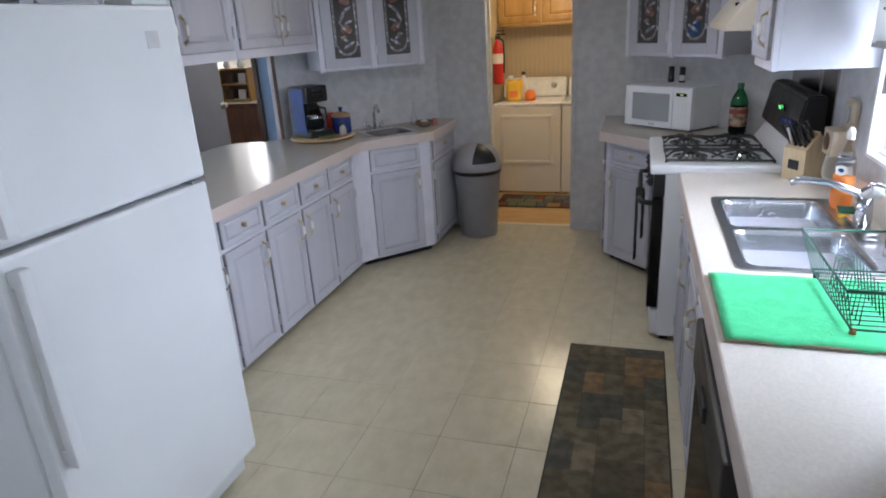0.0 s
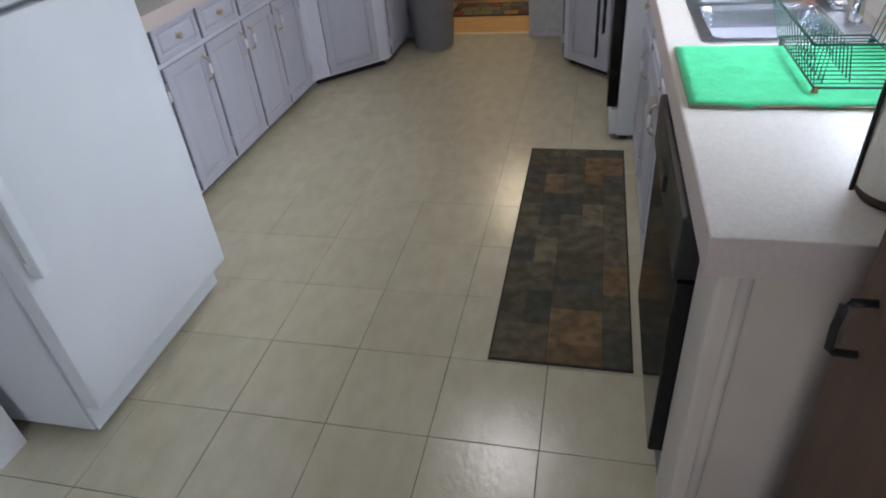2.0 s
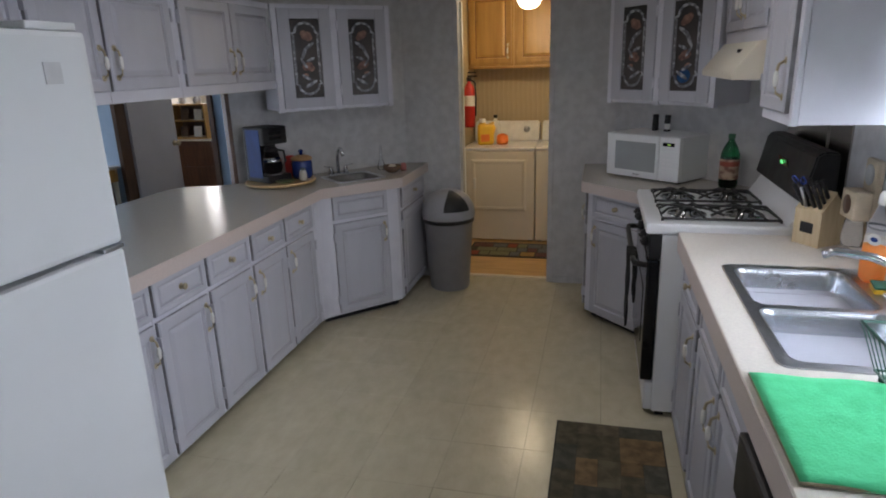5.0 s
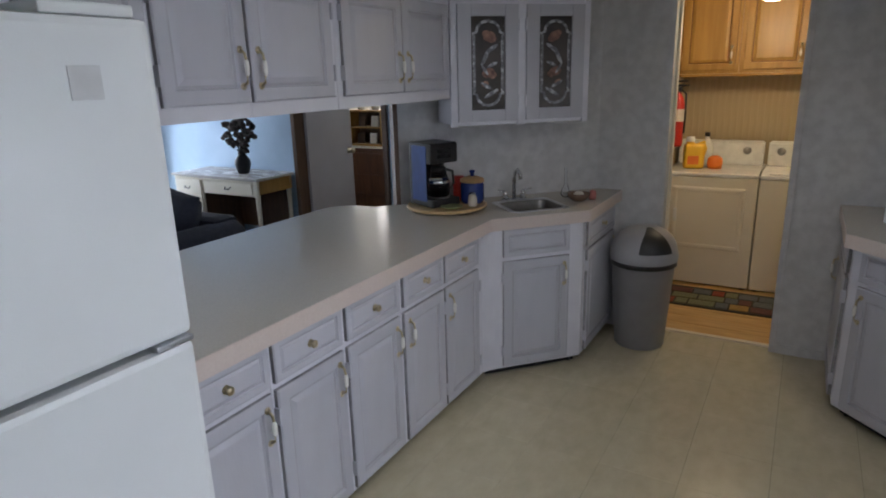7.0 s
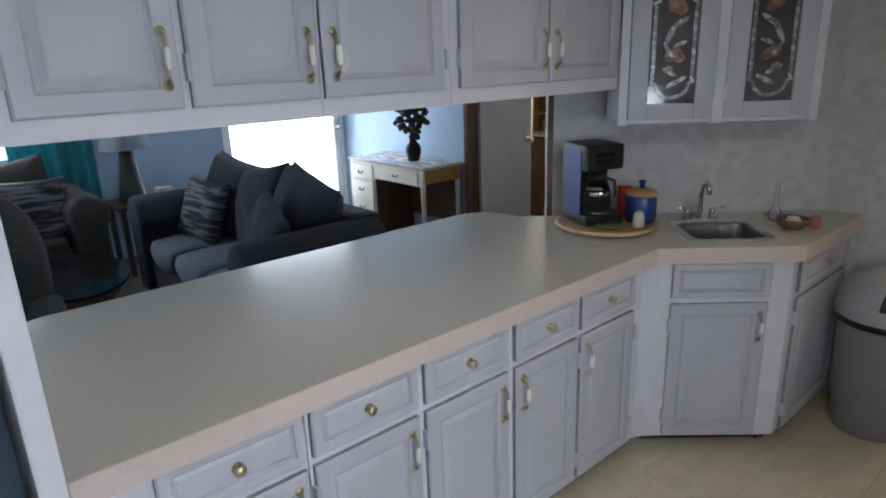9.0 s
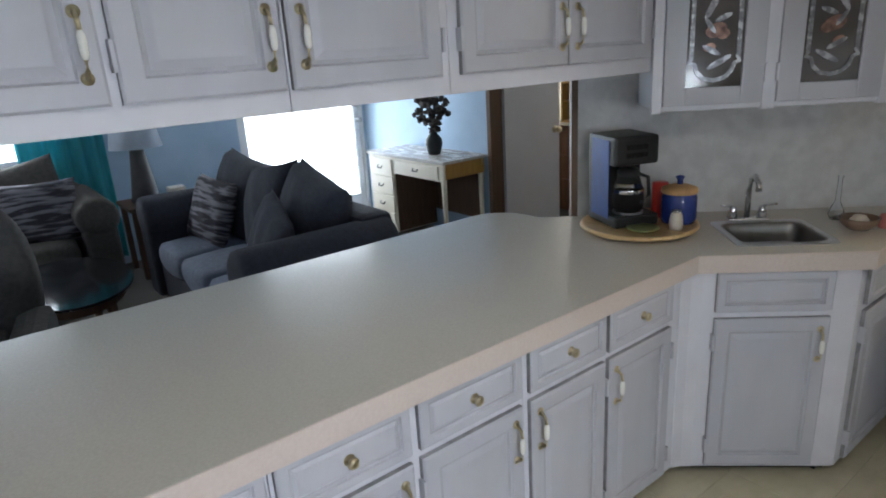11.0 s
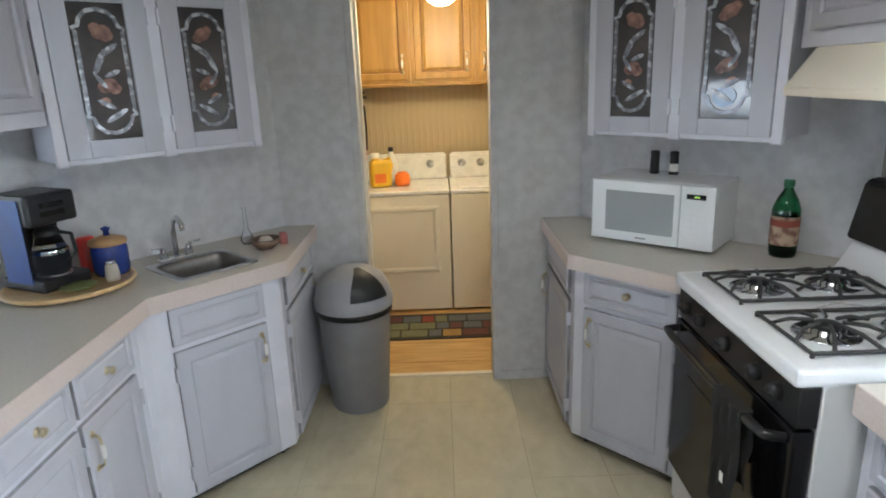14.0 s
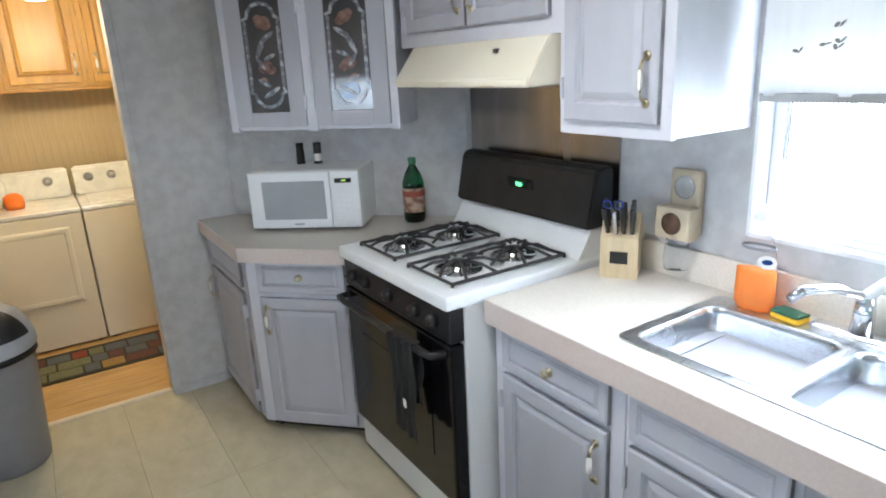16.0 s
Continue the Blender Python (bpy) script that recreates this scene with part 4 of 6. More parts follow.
def text(name, body, size, m, material, label="", parent=None, category="", depth=0.0006):
    cu = bpy.data.curves.new(name, "FONT")
    cu.body, cu.size, cu.extrude, cu.align_x, cu.align_y = body, size, depth, "CENTER", "CENTER"
    tmp = bpy.data.objects.new("tmp", cu)
    scene.collection.objects.link(tmp)
    bpy.context.view_layer.update()
    me = bpy.data.meshes.new_from_object(tmp.evaluated_get(bpy.context.evaluated_depsgraph_get()))
    bpy.data.objects.remove(tmp)
    bpy.data.curves.remove(cu)
    me.materials.clear()
    me.materials.append(material)
    ob = new(name, me)
    ob.parent = parent
    ob.matrix_basis = m
    if label:
        ob["label"] = label
    return ob


stove_ob = bpy.data.objects["gas_stove"]
for dx in (-0.013, 0.0, 0.011):
    part("clock_digit", box(dx - 0.0035, dx + 0.0035, -0.005, -0.003, -0.007, 0.007), LEDG, stove_ob, "glowing green clock digit").matrix_basis = pose(0.600, 3.50, 1.145, 11.5, 0, -90)


def grate(cy):
    """A cast iron grate over a front and a back burner."""
    g = bmesh.new()
    x0, x1, y0, y1, z = 0.075, 0.545, cy - 0.135, cy + 0.135, 0.965
    tube([(x0, y0, z - 0.022), (x1, y0, z - 0.022), (x1, y1, z - 0.022), (x0, y1, z - 0.022)], 0.006, 6, g, closed=True)
    for cx in (0.19, 0.43):
        for k in range(8):
            t = math.pi * k / 4 + math.pi / 8
            ex = max(x0, min(x1, cx + 0.16 * math.cos(t)))
            ey = max(y0, min(y1, cy + 0.16 * math.sin(t)))
            tube([(cx + 0.032 * math.cos(t), cy + 0.032 * math.sin(t), z + 0.004), (cx + 0.09 * math.cos(t), cy + 0.09 * math.sin(t), z), (ex, ey, z - 0.022)], 0.0055, 6, g)
    for fx in (x0, x1):
        for fy in (y0, y1):
            tube([(fx, fy, z - 0.022), (fx, fy, 0.931)], 0.006, 6, g)
    return g


for cy in (3.335, 3.700):
    part("grate", grate(cy), IRON, stove_ob, "black cast iron burner grate")
    for cx in (0.19, 0.43):
        b = part("burner", lathe([(0, 0.934), (0.085, 0.934), (0.080, 0.938), (0.045, 0.937), (0.045, 0.948), (0.036, 0.953), (0, 0.953)], 22), [CHROME], stove_ob, "chrome burner bowl with black cap")
        b.location = (cx, cy, 0)
        part("burner_cap", lathe([(0, 0.9535), (0.034, 0.9535), (0.034, 0.961), (0.026, 0.965), (0, 0.966)], 20), BLACK, b)
part("flue_vent", tube([(0.25, 3.50, 0.936), (0.33, 3.53, 0.940), (0.42, 3.50, 0.936), (0.50, 3.53, 0.940)], 0.002, 5), STEEL, stove_ob)

tw = bmesh.new()
NX, NZ = 9, 12
for side_x, z_end in ((-0.052, 0.40), (-0.018, 0.52)):
    vs = [[tw.verts.new((side_x + 0.006 * math.sin(i * 1.9 + j * 0.4), 3.262 + 0.15 * i / NX + 0.006 * math.sin(j * 0.9), 0.752 - (0.752 - z_end) * j / NZ)) for i in range(NX + 1)] for j in range(NZ + 1)]
    for j in range(NZ):
        for i in range(NX):
            tw.faces.new((vs[j][i], vs[j][i + 1], vs[j + 1][i + 1], vs[j + 1][i]))
    if side_x < -0.04:
        first = vs[0]
    else:
        for i in range(NX):
            tw.faces.new((first[i], first[i + 1], vs[0][i + 1], vs[0][i]))
towel = solo("dish_towel", tw, mat("black_towel", (0.012, 0.012, 0.013), None, 0.95, scale=60, bump=0.4), "black dish towel hanging on the oven handle", "towel")
tm = towel.modifiers.new("thick", "SOLIDIFY")
tm.thickness = 0.004
part("care_tag", box(-0.064, -0.0625, 3.300, 3.318, 0.515, 0.545), PORC, towel, "small white care tag")

# range hood: sloping cream canopy
hd = prism([(0.738, 1.520), (0.738, 1.662), (0.365, 1.662), (0.275, 1.545), (0.275, 1.520)], 3.072, 3.835)
hd.transform(Matrix(((1, 0, 0, 0), (0, 0, 1, 0), (0, 1, 0, 0), (0, 0, 0, 1))))
bmesh.ops.bevel(hd, geom=list(hd.edges), offset=0.004, segments=2, affect="EDGES")
hood = solo("range_hood", hd, CREAM, "cream enamelled range hood under a cabinet", "range hood")
for ky in (3.286,):
    part("switch", box(0.325, 0.352, ky - 0.008, ky + 0.008, 1.620, 1.634, bevel=0.003), BLACK, hood, "small dark switch")
part("filter", box(0.35, 0.66, 3.15, 3.76, 1.514, 1.519), STEEL, hood, "metal mesh filter")
solo("stove_backsplash", box(0.732, 0.7385, 3.13, 3.985, 0.93, 1.515), SHEET, "stainless sheet on the wall behind the stove", "backsplash")

# dishwasher
dw = empty("dishwasher", None, "black glossy dishwasher built in under the counter", "dishwasher")
part("body", box(0.19, 0.70, 1.117, 1.742, 0.10, 0.822), BLACK, dw)
part("door", box(0.128, 0.185, 1.115, 1.744, 0.115, 0.66, bevel=0.006), BLACKG, dw)
part("control_panel", box(0.118, 0.185, 1.115, 1.744, 0.668, 0.820, bevel=0.010), BLACK, dw, "black control strip")
part("latch", box(0.108, 0.120, 1.38, 1.48, 0.72, 0.765, bevel=0.004), BLACK, dw)
part("kick_plate", box(0.165, 0.185, 1.115, 1.744, 0.0, 0.105), BLACK, dw)


def microwave():
    mw = empty("microwave", pose(-0.154, 4.484, CT, 0, 0, -40.0), "white countertop microwave with a grey window", "microwave")
    w, h, dp = 0.512, 0.272, 0.335
    part("body", box(0, w, 0.03, dp, 0.012, h, bevel=0.006), WHITE, mw)
    part("door", box(0.0, w * 0.735, 0.0, 0.03, 0.014, h - 0.002, bevel=0.006), WHITE, mw)
    part("window", box(0.065, w * 0.69, -0.0025, 0.001, 0.055, h - 0.045, bevel=0.001), MIRRORW, mw, "grey mesh window")
    cp = part("control_panel", box(w * 0.74, w, 0.0, 0.03, 0.014, h - 0.002, bevel=0.006), WHITE, mw)
    part("display", box(w * 0.785, w * 0.93, -0.002, 0.001, h - 0.055, h - 0.035), BLACKG, cp)
    part("display_digits", box(w * 0.845, w * 0.885, -0.003, -0.0021, h - 0.048, h - 0.042), LEDM, cp, "green digits")
    for r in range(5):
        for c in range(3):
            part("key", box(w * 0.785 + c * 0.026, w * 0.785 + c * 0.026 + 0.02, -0.0015, 0.001, 0.058 + r * 0.025, 0.058 + r * 0.025 + 0.016), TRIMW, cp)
    part("open_button", box(w * 0.80, w * 0.94, -0.003, 0.001, 0.026, 0.046, bevel=0.002), TRIMW, cp)
    part("name_bar", box(0.20, 0.245, -0.002, 0.001, 0.030, 0.036), GREYP, mw)
    for fx in (0.04, w - 0.04):
        for fy in (0.06, dp - 0.05):
            part("foot", lathe([(0, 0), (0.012, 0), (0.012, 0.013), (0, 0.013)], 12), BLACK, mw).location = (fx, fy, 0)
    return mw


microwave()


def grinder(x, y, z, white):
    bm = lathe([(0, 0), (0.019, 0), (0.019, 0.045), (0.018, 0.048)], 18)
    g = solo("pepper_grinder", bm, PORC if white else BLACK, "small grinder with " + ("white salt" if white else "black peppercorns") + " and a black cap on the microwave", "grinder", pose(x, y, z))
    part("cap", lathe([(0.0185, 0.047), (0.019, 0.05), (0.017, 0.075), (0.019, 0.09), (0.016, 0.098), (0, 0.099)], 18), BLACK, g, "black cap")
    part("base", lathe([(0, 0.0005), (0.0205, 0.0005), (0.0205, 0.012), (0.019, 0.013)], 18), BLACK, g)
    return g


grinder(0.130, 4.545, CT + 0.2725, False)
grinder(0.195, 4.490, CT + 0.2725, True)

bt = solo("juice_bottle", lathe([(0, 0), (0.046, 0.002), (0.050, 0.02), (0.050, 0.085), (0.046, 0.10), (0.050, 0.115), (0.050, 0.185), (0.036, 0.225), (0.019, 0.255), (0.016, 0.265), (0.016, 0.275)], 26), GREENG,
          "green bottle with dark liquid and a printed label", "bottle", pose(0.500, 4.135, CT))
part("contents", lathe([(0, 0.004), (0.044, 0.004), (0.046, 0.02), (0.046, 0.165), (0, 0.166)], 22), mat("dark_juice", (0.02, 0.008, 0.006), None, 0.2, scale=5), bt)
part("label", lathe([(0.0508, 0.050), (0.0508, 0.160)], 26), mat("tan_print_label", (0.46, 0.34, 0.24), (0.20, 0.10, 0.07), 0.6, scale=26, lo=0.42, hi=0.58), bt, "tan printed label")
part("label_band", lathe([(0.0513, 0.122), (0.0513, 0.148)], 26), LABELR, bt, "dark red band")
part("cap", lathe([(0.0, 0.295), (0.019, 0.295), (0.019, 0.270), (0.016, 0.268)], 20), mat("green_cap", (0.02, 0.13, 0.06), None, 0.4, scale=20), bt, "green cap")

# knife block with black-handled knives
kb = bmesh.new()
kb = prism([(0, 0), (0.155, 0), (0.155, 0.11), (0.06, 0.205), (0.0, 0.135)], -0.055, 0.055, kb)
kb.transform(Matrix(((1, 0, 0, 0), (0, 0, 1, 0), (0, 1, 0, 0), (0, 0, 0, 1))))
bmesh.ops.bevel(kb, geom=list(kb.edges), offset=0.004, segments=2, affect="EDGES")
KB = pose(0.575, 2.985, CT, 0, 0, 32)
knife_block = solo("knife_block", kb, mat("pale_beech", (0.62, 0.50, 0.32), (0.54, 0.42, 0.25), 0.4, scale=8, stretch=(6, 6, 1)), "pale wooden knife block with black-handled knives", "knife block", KB)
dirv = Vector((-0.095, 0, 0.095)).normalized()
for r in range(3):
    for c in range(4):
        base = Vector((0.015 + 0.016 * r, -0.037 + 0.025 * c, 0.150 + 0.017 * r))
        L = 0.105 - 0.014 * r + 0.006 * ((c * 7 + r) % 3)
        ax = Vector((-0.55, 0.04 * (c - 1.5), 0.83)).normalized()
        h = tube([base, base + ax * L * 0.5, base + ax * L], 0.0075, 7)
        part("knife_handle", h, BLACK, knife_block)
sc = empty("scissors", KB, "kitchen scissors with dark blue loops in the knife block", "scissors")
for sx, tilt in ((-1, 20), (1, -20)):
    ring = [(0.011 * math.cos(2 * math.pi * k / 14), 0.017 * math.sin(2 * math.pi * k / 14), 0) for k in range(14)]
    lp = part("finger_loop", tube(ring, 0.0035, 7, closed=True), BLUEC, sc)
    lp.matrix_basis = pose(-0.052, 0.012 + 0.017 * sx, 0.255, 0, 60, 0) @ pose(0, 0, 0, 0, 0, 90 + tilt)
part("shank", tube([(-0.002, 0.012, 0.150), (-0.040, 0.012, 0.230)], 0.006, 8), STEEL, sc)
part("name_plate", box(-0.0015, 0.001, -0.028, 0.028, 0.05, 0.09), BLACK, knife_block)

# wall-hung tan dispenser with a glass jar
ds = solo("wall_dispenser", box(0.712, 0.7385, 2.800, 2.910, 1.050, 1.255, bevel=0.012), CREAMP, "tan wooden wall dispenser with a round emblem and glass jar", "dispenser")
part("hopper", box(0.655, 0.712, 2.795, 2.915, 1.045, 1.145, bevel=0.006), CREAMP, ds)
e1 = part("emblem", lathe([(0, 0), (0.034, 0), (0.034, 0.003), (0, 0.004)], 22), BWOOD, ds, "dark round emblem")
e1.matrix_basis = Matrix.Translation((0.655, 2.855, 1.095)) @ pose(0, 0, 0, 0, -90)
e2 = part("medallion", lathe([(0, 0), (0.036, 0), (0.036, 0.003), (0.028, 0.006), (0, 0.006)], 22), SHADE, ds)
e2.matrix_basis = Matrix.Translation((0.712, 2.855, 1.200)) @ pose(0, 0, 0, 0, -90)
jar = part("glass_jar", lathe([(0, 0), (0.036, 0.002), (0.04, 0.03), (0.034, 0.09), (0.03, 0.10)], 20), CLEARP, ds, "clear glass jar")
jar.location = (0.69, 2.855, 0.944)

# ---------------------------------------------------------------- sink and what stands round it
sk = empty("kitchen_sink", None, "stainless double-bowl kitchen sink", "sink")


SZ = CT + 0.004


def round_rect(x0, x1, y0, y1, r):
    o = [(x0, y0), (x1, y0), (x1, y1), (x0, y1)]
    for k in (3, 2, 1, 0):
        o = rounded(o, k, r, 5)
    return o


def bowl(x0, x1, y0, y1, ztop, depth):
    """A pressed steel bowl from nested rounded rectangles, with some thickness."""
    own = bmesh.new()
    loops = []
    for s, z, rad in ((-0.005, 0.0, 0.043), (0.0, -0.001, 0.038), (0.004, -0.006, 0.038), (0.008, -0.02, 0.038), (0.016, -depth + 0.04, 0.036),
                      (0.020, -depth + 0.018, 0.036), (0.030, -depth + 0.005, 0.034), (0.045, -depth, 0.03), (0.10, -depth - 0.002, 0.012)):
        loops.append([own.verts.new((x, y, ztop + z)) for x, y in round_rect(x0 + s, x1 - s, y0 + s, y1 - s, rad)])
    n = len(loops[0])
    for a, b in zip(loops, loops[1:]):
        for i in range(n):
            own.faces.new((a[i], a[(i + 1) % n], b[(i + 1) % n], b[i]))
    own.faces.new(loops[-1])
    return own


sink_rim = part("rim", prism(round_rect(0.228, 0.680, 1.898, 2.690, 0.03), CT, SZ, bevel=0.0015), STEEL)
for ya, yb in ((1.932, 2.274), (2.306, 2.656)):
    cut(sink_rim, prism(round_rect(0.2615, 0.5985, ya - 0.0005, yb + 0.0005, 0.038), CT - 0.01, SZ + 0.01))
sink_rim.parent = sk
part("bowl", bowl(0.262, 0.598, 1.932, 2.274, SZ + 0.0006, 0.17), SATIN, sk, smooth=True)
part("bowl", bowl(0.262, 0.598, 2.306, 2.656, SZ + 0.0006, 0.17), SATIN, sk, smooth=True)
for cy in (2.10, 2.48):
    part("drain", lathe([(0, 0), (0.032, 0), (0.040, 0.003), (0.036, 0.006), (0, 0.004)], 18), CHROME, sk).location = (0.43, cy, SZ - 0.171)

fc = empty("kitchen_faucet", None, "chrome and white kitchen faucet with a swan spout", "faucet")
part("base", box(0.625, 0.672, 2.19, 2.41, SZ, SZ + 0.022, bevel=0.008), CHROME, fc)
part("column", lathe([(0, 0), (0.026, 0), (0.024, 0.06), (0.02, 0.09), (0, 0.10)], 18), CHROME, fc).location = (0.648, 2.30, SZ + 0.02)
part("spout", tube([(0.648, 2.30, SZ + 0.09), (0.62, 2.305, SZ + 0.125), (0.55, 2.33, SZ + 0.15), (0.47, 2.36, SZ + 0.155), (0.44, 2.37, SZ + 0.14)], 0.012, 10), CHROME, fc)
part("lever", tube([(0.648, 2.30, SZ + 0.115), (0.66, 2.27, SZ + 0.15), (0.65, 2.22, SZ + 0.165), (0.645, 2.19, SZ + 0.150)], 0.015, 10), PORC, fc, "white lever")
part("side_sprayer", lathe([(0, 0), (0.018, 0), (0.016, 0.03), (0.012, 0.05), (0.016, 0.09), (0, 0.10)], 14), CHROME, fc).location = (0.655, 2.06, SZ + 0.001)
part("filter_tap", tube([(0.668, 2.13, SZ), (0.668, 2.13, SZ + 0.14), (0.655, 2.15, SZ + 0.18), (0.62, 2.18, SZ + 0.185), (0.60, 2.20, SZ + 0.16)], 0.006, 8), CHROME, fc, "slim chrome filter tap")

sp = solo("soap_bottle", lathe([(0.0545, 0.112), (0.052, 0.14), (0.044, 0.18), (0.030, 0.215), (0.017, 0.240), (0.016, 0.252)], 28), THINP, "half-full clear bottle of orange dish soap behind the sink", "bottle",
          Matrix.Translation((0.655, 2.575, SZ)) @ Matrix.Diagonal((0.60, 1.00, 1, 1)), smooth=True)
part("liquid", lathe([(0, 0), (0.046, 0.001), (0.054, 0.012), (0.056, 0.05), (0.0545, 0.111), (0, 0.1115)], 28), AMBER, sp, "orange dish soap", smooth=True)
part("cap", lathe([(0.017, 0.248), (0.022, 0.25), (0.020, 0.278), (0.010, 0.290), (0, 0.291)], 18), PORC, sp, "white cap")
part("neck_ring", lathe([(0.045, 0.172), (0.048, 0.176), (0.045, 0.180)], 28), GREYP, sp)
lb = bmesh.new()
bmesh.ops.create_cone(lb, cap_ends=True, segments=22, radius1=0.024, radius2=0.024, depth=0.002)
part("label", lb, PORC, sp, "white oval label").matrix_basis = pose(-0.040, -0.040, 0.145, 75, 0, -45) @ Matrix.Diagonal((1.2, 0.75, 1, 1))
lb = bmesh.new()
bmesh.ops.create_cone(lb, cap_ends=True, segments=18, radius1=0.012, radius2=0.012, depth=0.002)
part("label_mark", lb, BLUEM, sp, "blue mark").matrix_basis = pose(-0.0411, -0.0411, 0.1455, 75, 0, -45) @ Matrix.Diagonal((1.3, 0.6, 1, 1))
sg = solo("sponge", box(-0.04, 0.04, -0.026, 0.026, 0, 0.016, bevel=0.005), YELLOW, "yellow and green scouring sponge beside the faucet", "sponge", pose(0.648, 2.47, SZ + 0.0005, 0, 0, 80))
part("scourer", box(-0.0395, 0.0395, -0.0255, 0.0255, 0.016, 0.023, bevel=0.002), mat("dark_green_scourer", (0.02, 0.09, 0.05), None, 0.95, scale=60), sg)

# green mat with the wire dish rack
mt = bmesh.new()
MX0, MX1, MY0, MY1 = 0.150, 0.665, 1.446, 1.840
vs = [[mt.verts.new((MX0 + (MX1 - MX0) * i / 20, MY0 + (MY1 - MY0) * j / 16 + 0.003 * math.sin(i), CT + 0.004 + 0.0035 * noise.noise((i * 0.7, j * 0.7, 1)) * (1 if 0 < i < 20 and 0 < j < 16 else 0))) for i in range(21)] for j in range(17)]
for j in range(16):
    for i in range(20):
        mt.faces.new((vs[j][i], vs[j][i + 1], vs[j + 1][i + 1], vs[j + 1][i]))
dish_mat = solo("drying_mat", mt, GREEN, "bright green towelling drying mat on the counter", "mat", smooth=True)
so = dish_mat.modifiers.new("thick", "SOLIDIFY")
so.thickness, so.offset = 0.008, 1
part("hem", tube([(MX0, MY0, CT + 0.006), (MX1, MY0, CT + 0.006), (MX1, MY1, CT + 0.006), (MX0, MY1, CT + 0.006)], 0.0035, 6, closed=True), HEM, dish_mat, "tan stitched hem")

rk = empty("dish_rack", None, "dark green coated wire dish rack standing on the mat", "dish rack")
RX0, RX1, RY0, RY1, RZ0, RZ1 = 0.382, 0.662, 1.475, 1.90, CT + 0.026, CT + 0.130
t0 = [(RX0, RY0, RZ1), (RX1, RY0, RZ1), (RX1, RY1, RZ1), (RX0, RY1, RZ1)]
b0 = [(RX0 + 0.03, RY0 + 0.03, RZ0), (RX1 - 0.03, RY0 + 0.03, RZ0), (RX1 - 0.03, RY1 - 0.03, RZ0), (RX0 + 0.03, RY1 - 0.03, RZ0)]
part("top_rail", tube(t0, 0.0035, 6, closed=True), WIRE, rk)
part("bottom_rail", tube(b0, 0.003, 6, closed=True), WIRE, rk)
for i in range(15):
    f = i / 14
    y, yb = RY0 + (RY1 - RY0) * f, RY0 + 0.03 + (RY1 - RY0 - 0.06) * f
    part("wire", tube([(RX0, y, RZ1), (RX0 + 0.03, yb, RZ0), (RX1 - 0.03, yb, RZ0), (RX1, y, RZ1)], 0.0017, 5), WIRE, rk)
for i in range(10):
    f = (i + 0.5) / 10
    y = RY0 + 0.04 + (RY1 - RY0 - 0.16) * f
    part("plate_divider", tube([(RX0 + 0.05, y, RZ0), (RX0 + 0.06, y + 0.02, RZ0 + 0.07), (RX0 + 0.10, y + 0.03, RZ0 + 0.075), (RX0 + 0.11, y + 0.01, RZ0)], 0.0017, 5), WIRE, rk)
for fx, fy in ((RX0 + 0.035, RY0 + 0.035), (RX1 - 0.035, RY0 + 0.035), (RX0 + 0.035, RY1 - 0.06), (RX1 - 0.035, RY1 - 0.06)):
    part("foot", lathe([(0, 0), (0.008, 0.001), (0.007, 0.014), (0, 0.015)], 10), mat("amber_rubber_foot", (0.35, 0.16, 0.05), None, 0.5, scale=30) if fx < 0.5 and fy < 1.6 else WIRE, rk).location = (fx, fy, CT + 0.0125)

pt = solo("paper_towel_roll", lathe([(0.02, 0.0), (0.072, 0.0), (0.074, 0.004), (0.074, 0.274), (0.072, 0.278), (0.02, 0.278), (0.02, 0.0)], 40), PAPER, "cream paper towel roll on an upright holder", "paper towel", pose(0.452, 1.085, CT + 0.019))
ph = solo("paper_towel_holder", lathe([(0, 0), (0.066, 0), (0.070, 0.006), (0.068, 0.016), (0.02, 0.018), (0.009, 0.03), (0.009, 0.31), (0.016, 0.322), (0.010, 0.335), (0, 0.338)], 32), BWOOD, "dark upright paper towel holder", "holder", pose(0.452, 1.085, CT))
part("tension_arm", tube([(-0.078, 0.0, 0.01), (-0.079, 0.0, 0.12), (-0.0785, 0.0, 0.22)], 0.004, 6), BLACK, ph, "dark spring arm")

# valance and rolled blind at the sink window
va = bmesh.new()
N = 70
for j in range(7):
    z = 2.06 - 0.585 * j / 6
    for i in range(N + 1):
        y = 1.36 + 1.275 * i / N
        va.verts.new((0.700 + 0.014 * math.sin(i * 0.62) * (0.4 + 0.6 * j / 6), y, z))
va.verts.ensure_lookup_table()
for j in range(6):
    for i in range(N):
        a = j * (N + 1) + i
        va.faces.new((va.verts[a], va.verts[a + 1], va.verts[a + N + 2], va.verts[a + N + 1]))
val = solo("valance", va, SHEER, "white cotton valance with small flower sprigs over the window", "curtain", smooth=True)
md = val.modifiers.new("thick", "SOLIDIFY")
md.thickness = 0.002
part("rod", tube([(0.712, 1.34, 2.05), (0.712, 2.655, 2.05)], 0.007, 8), TRIMW, val)
part("hem_band", box(0.686, 0.714, 1.365, 2.632, 1.460, 1.482, bevel=0.004), SHADE, val, "grey hem band")
SPRIG = mat("sprig_print", (0.22, 0.20, 0.19), (0.15, 0.17, 0.14), 0.9, scale=40)
rnd = random.Random(4)
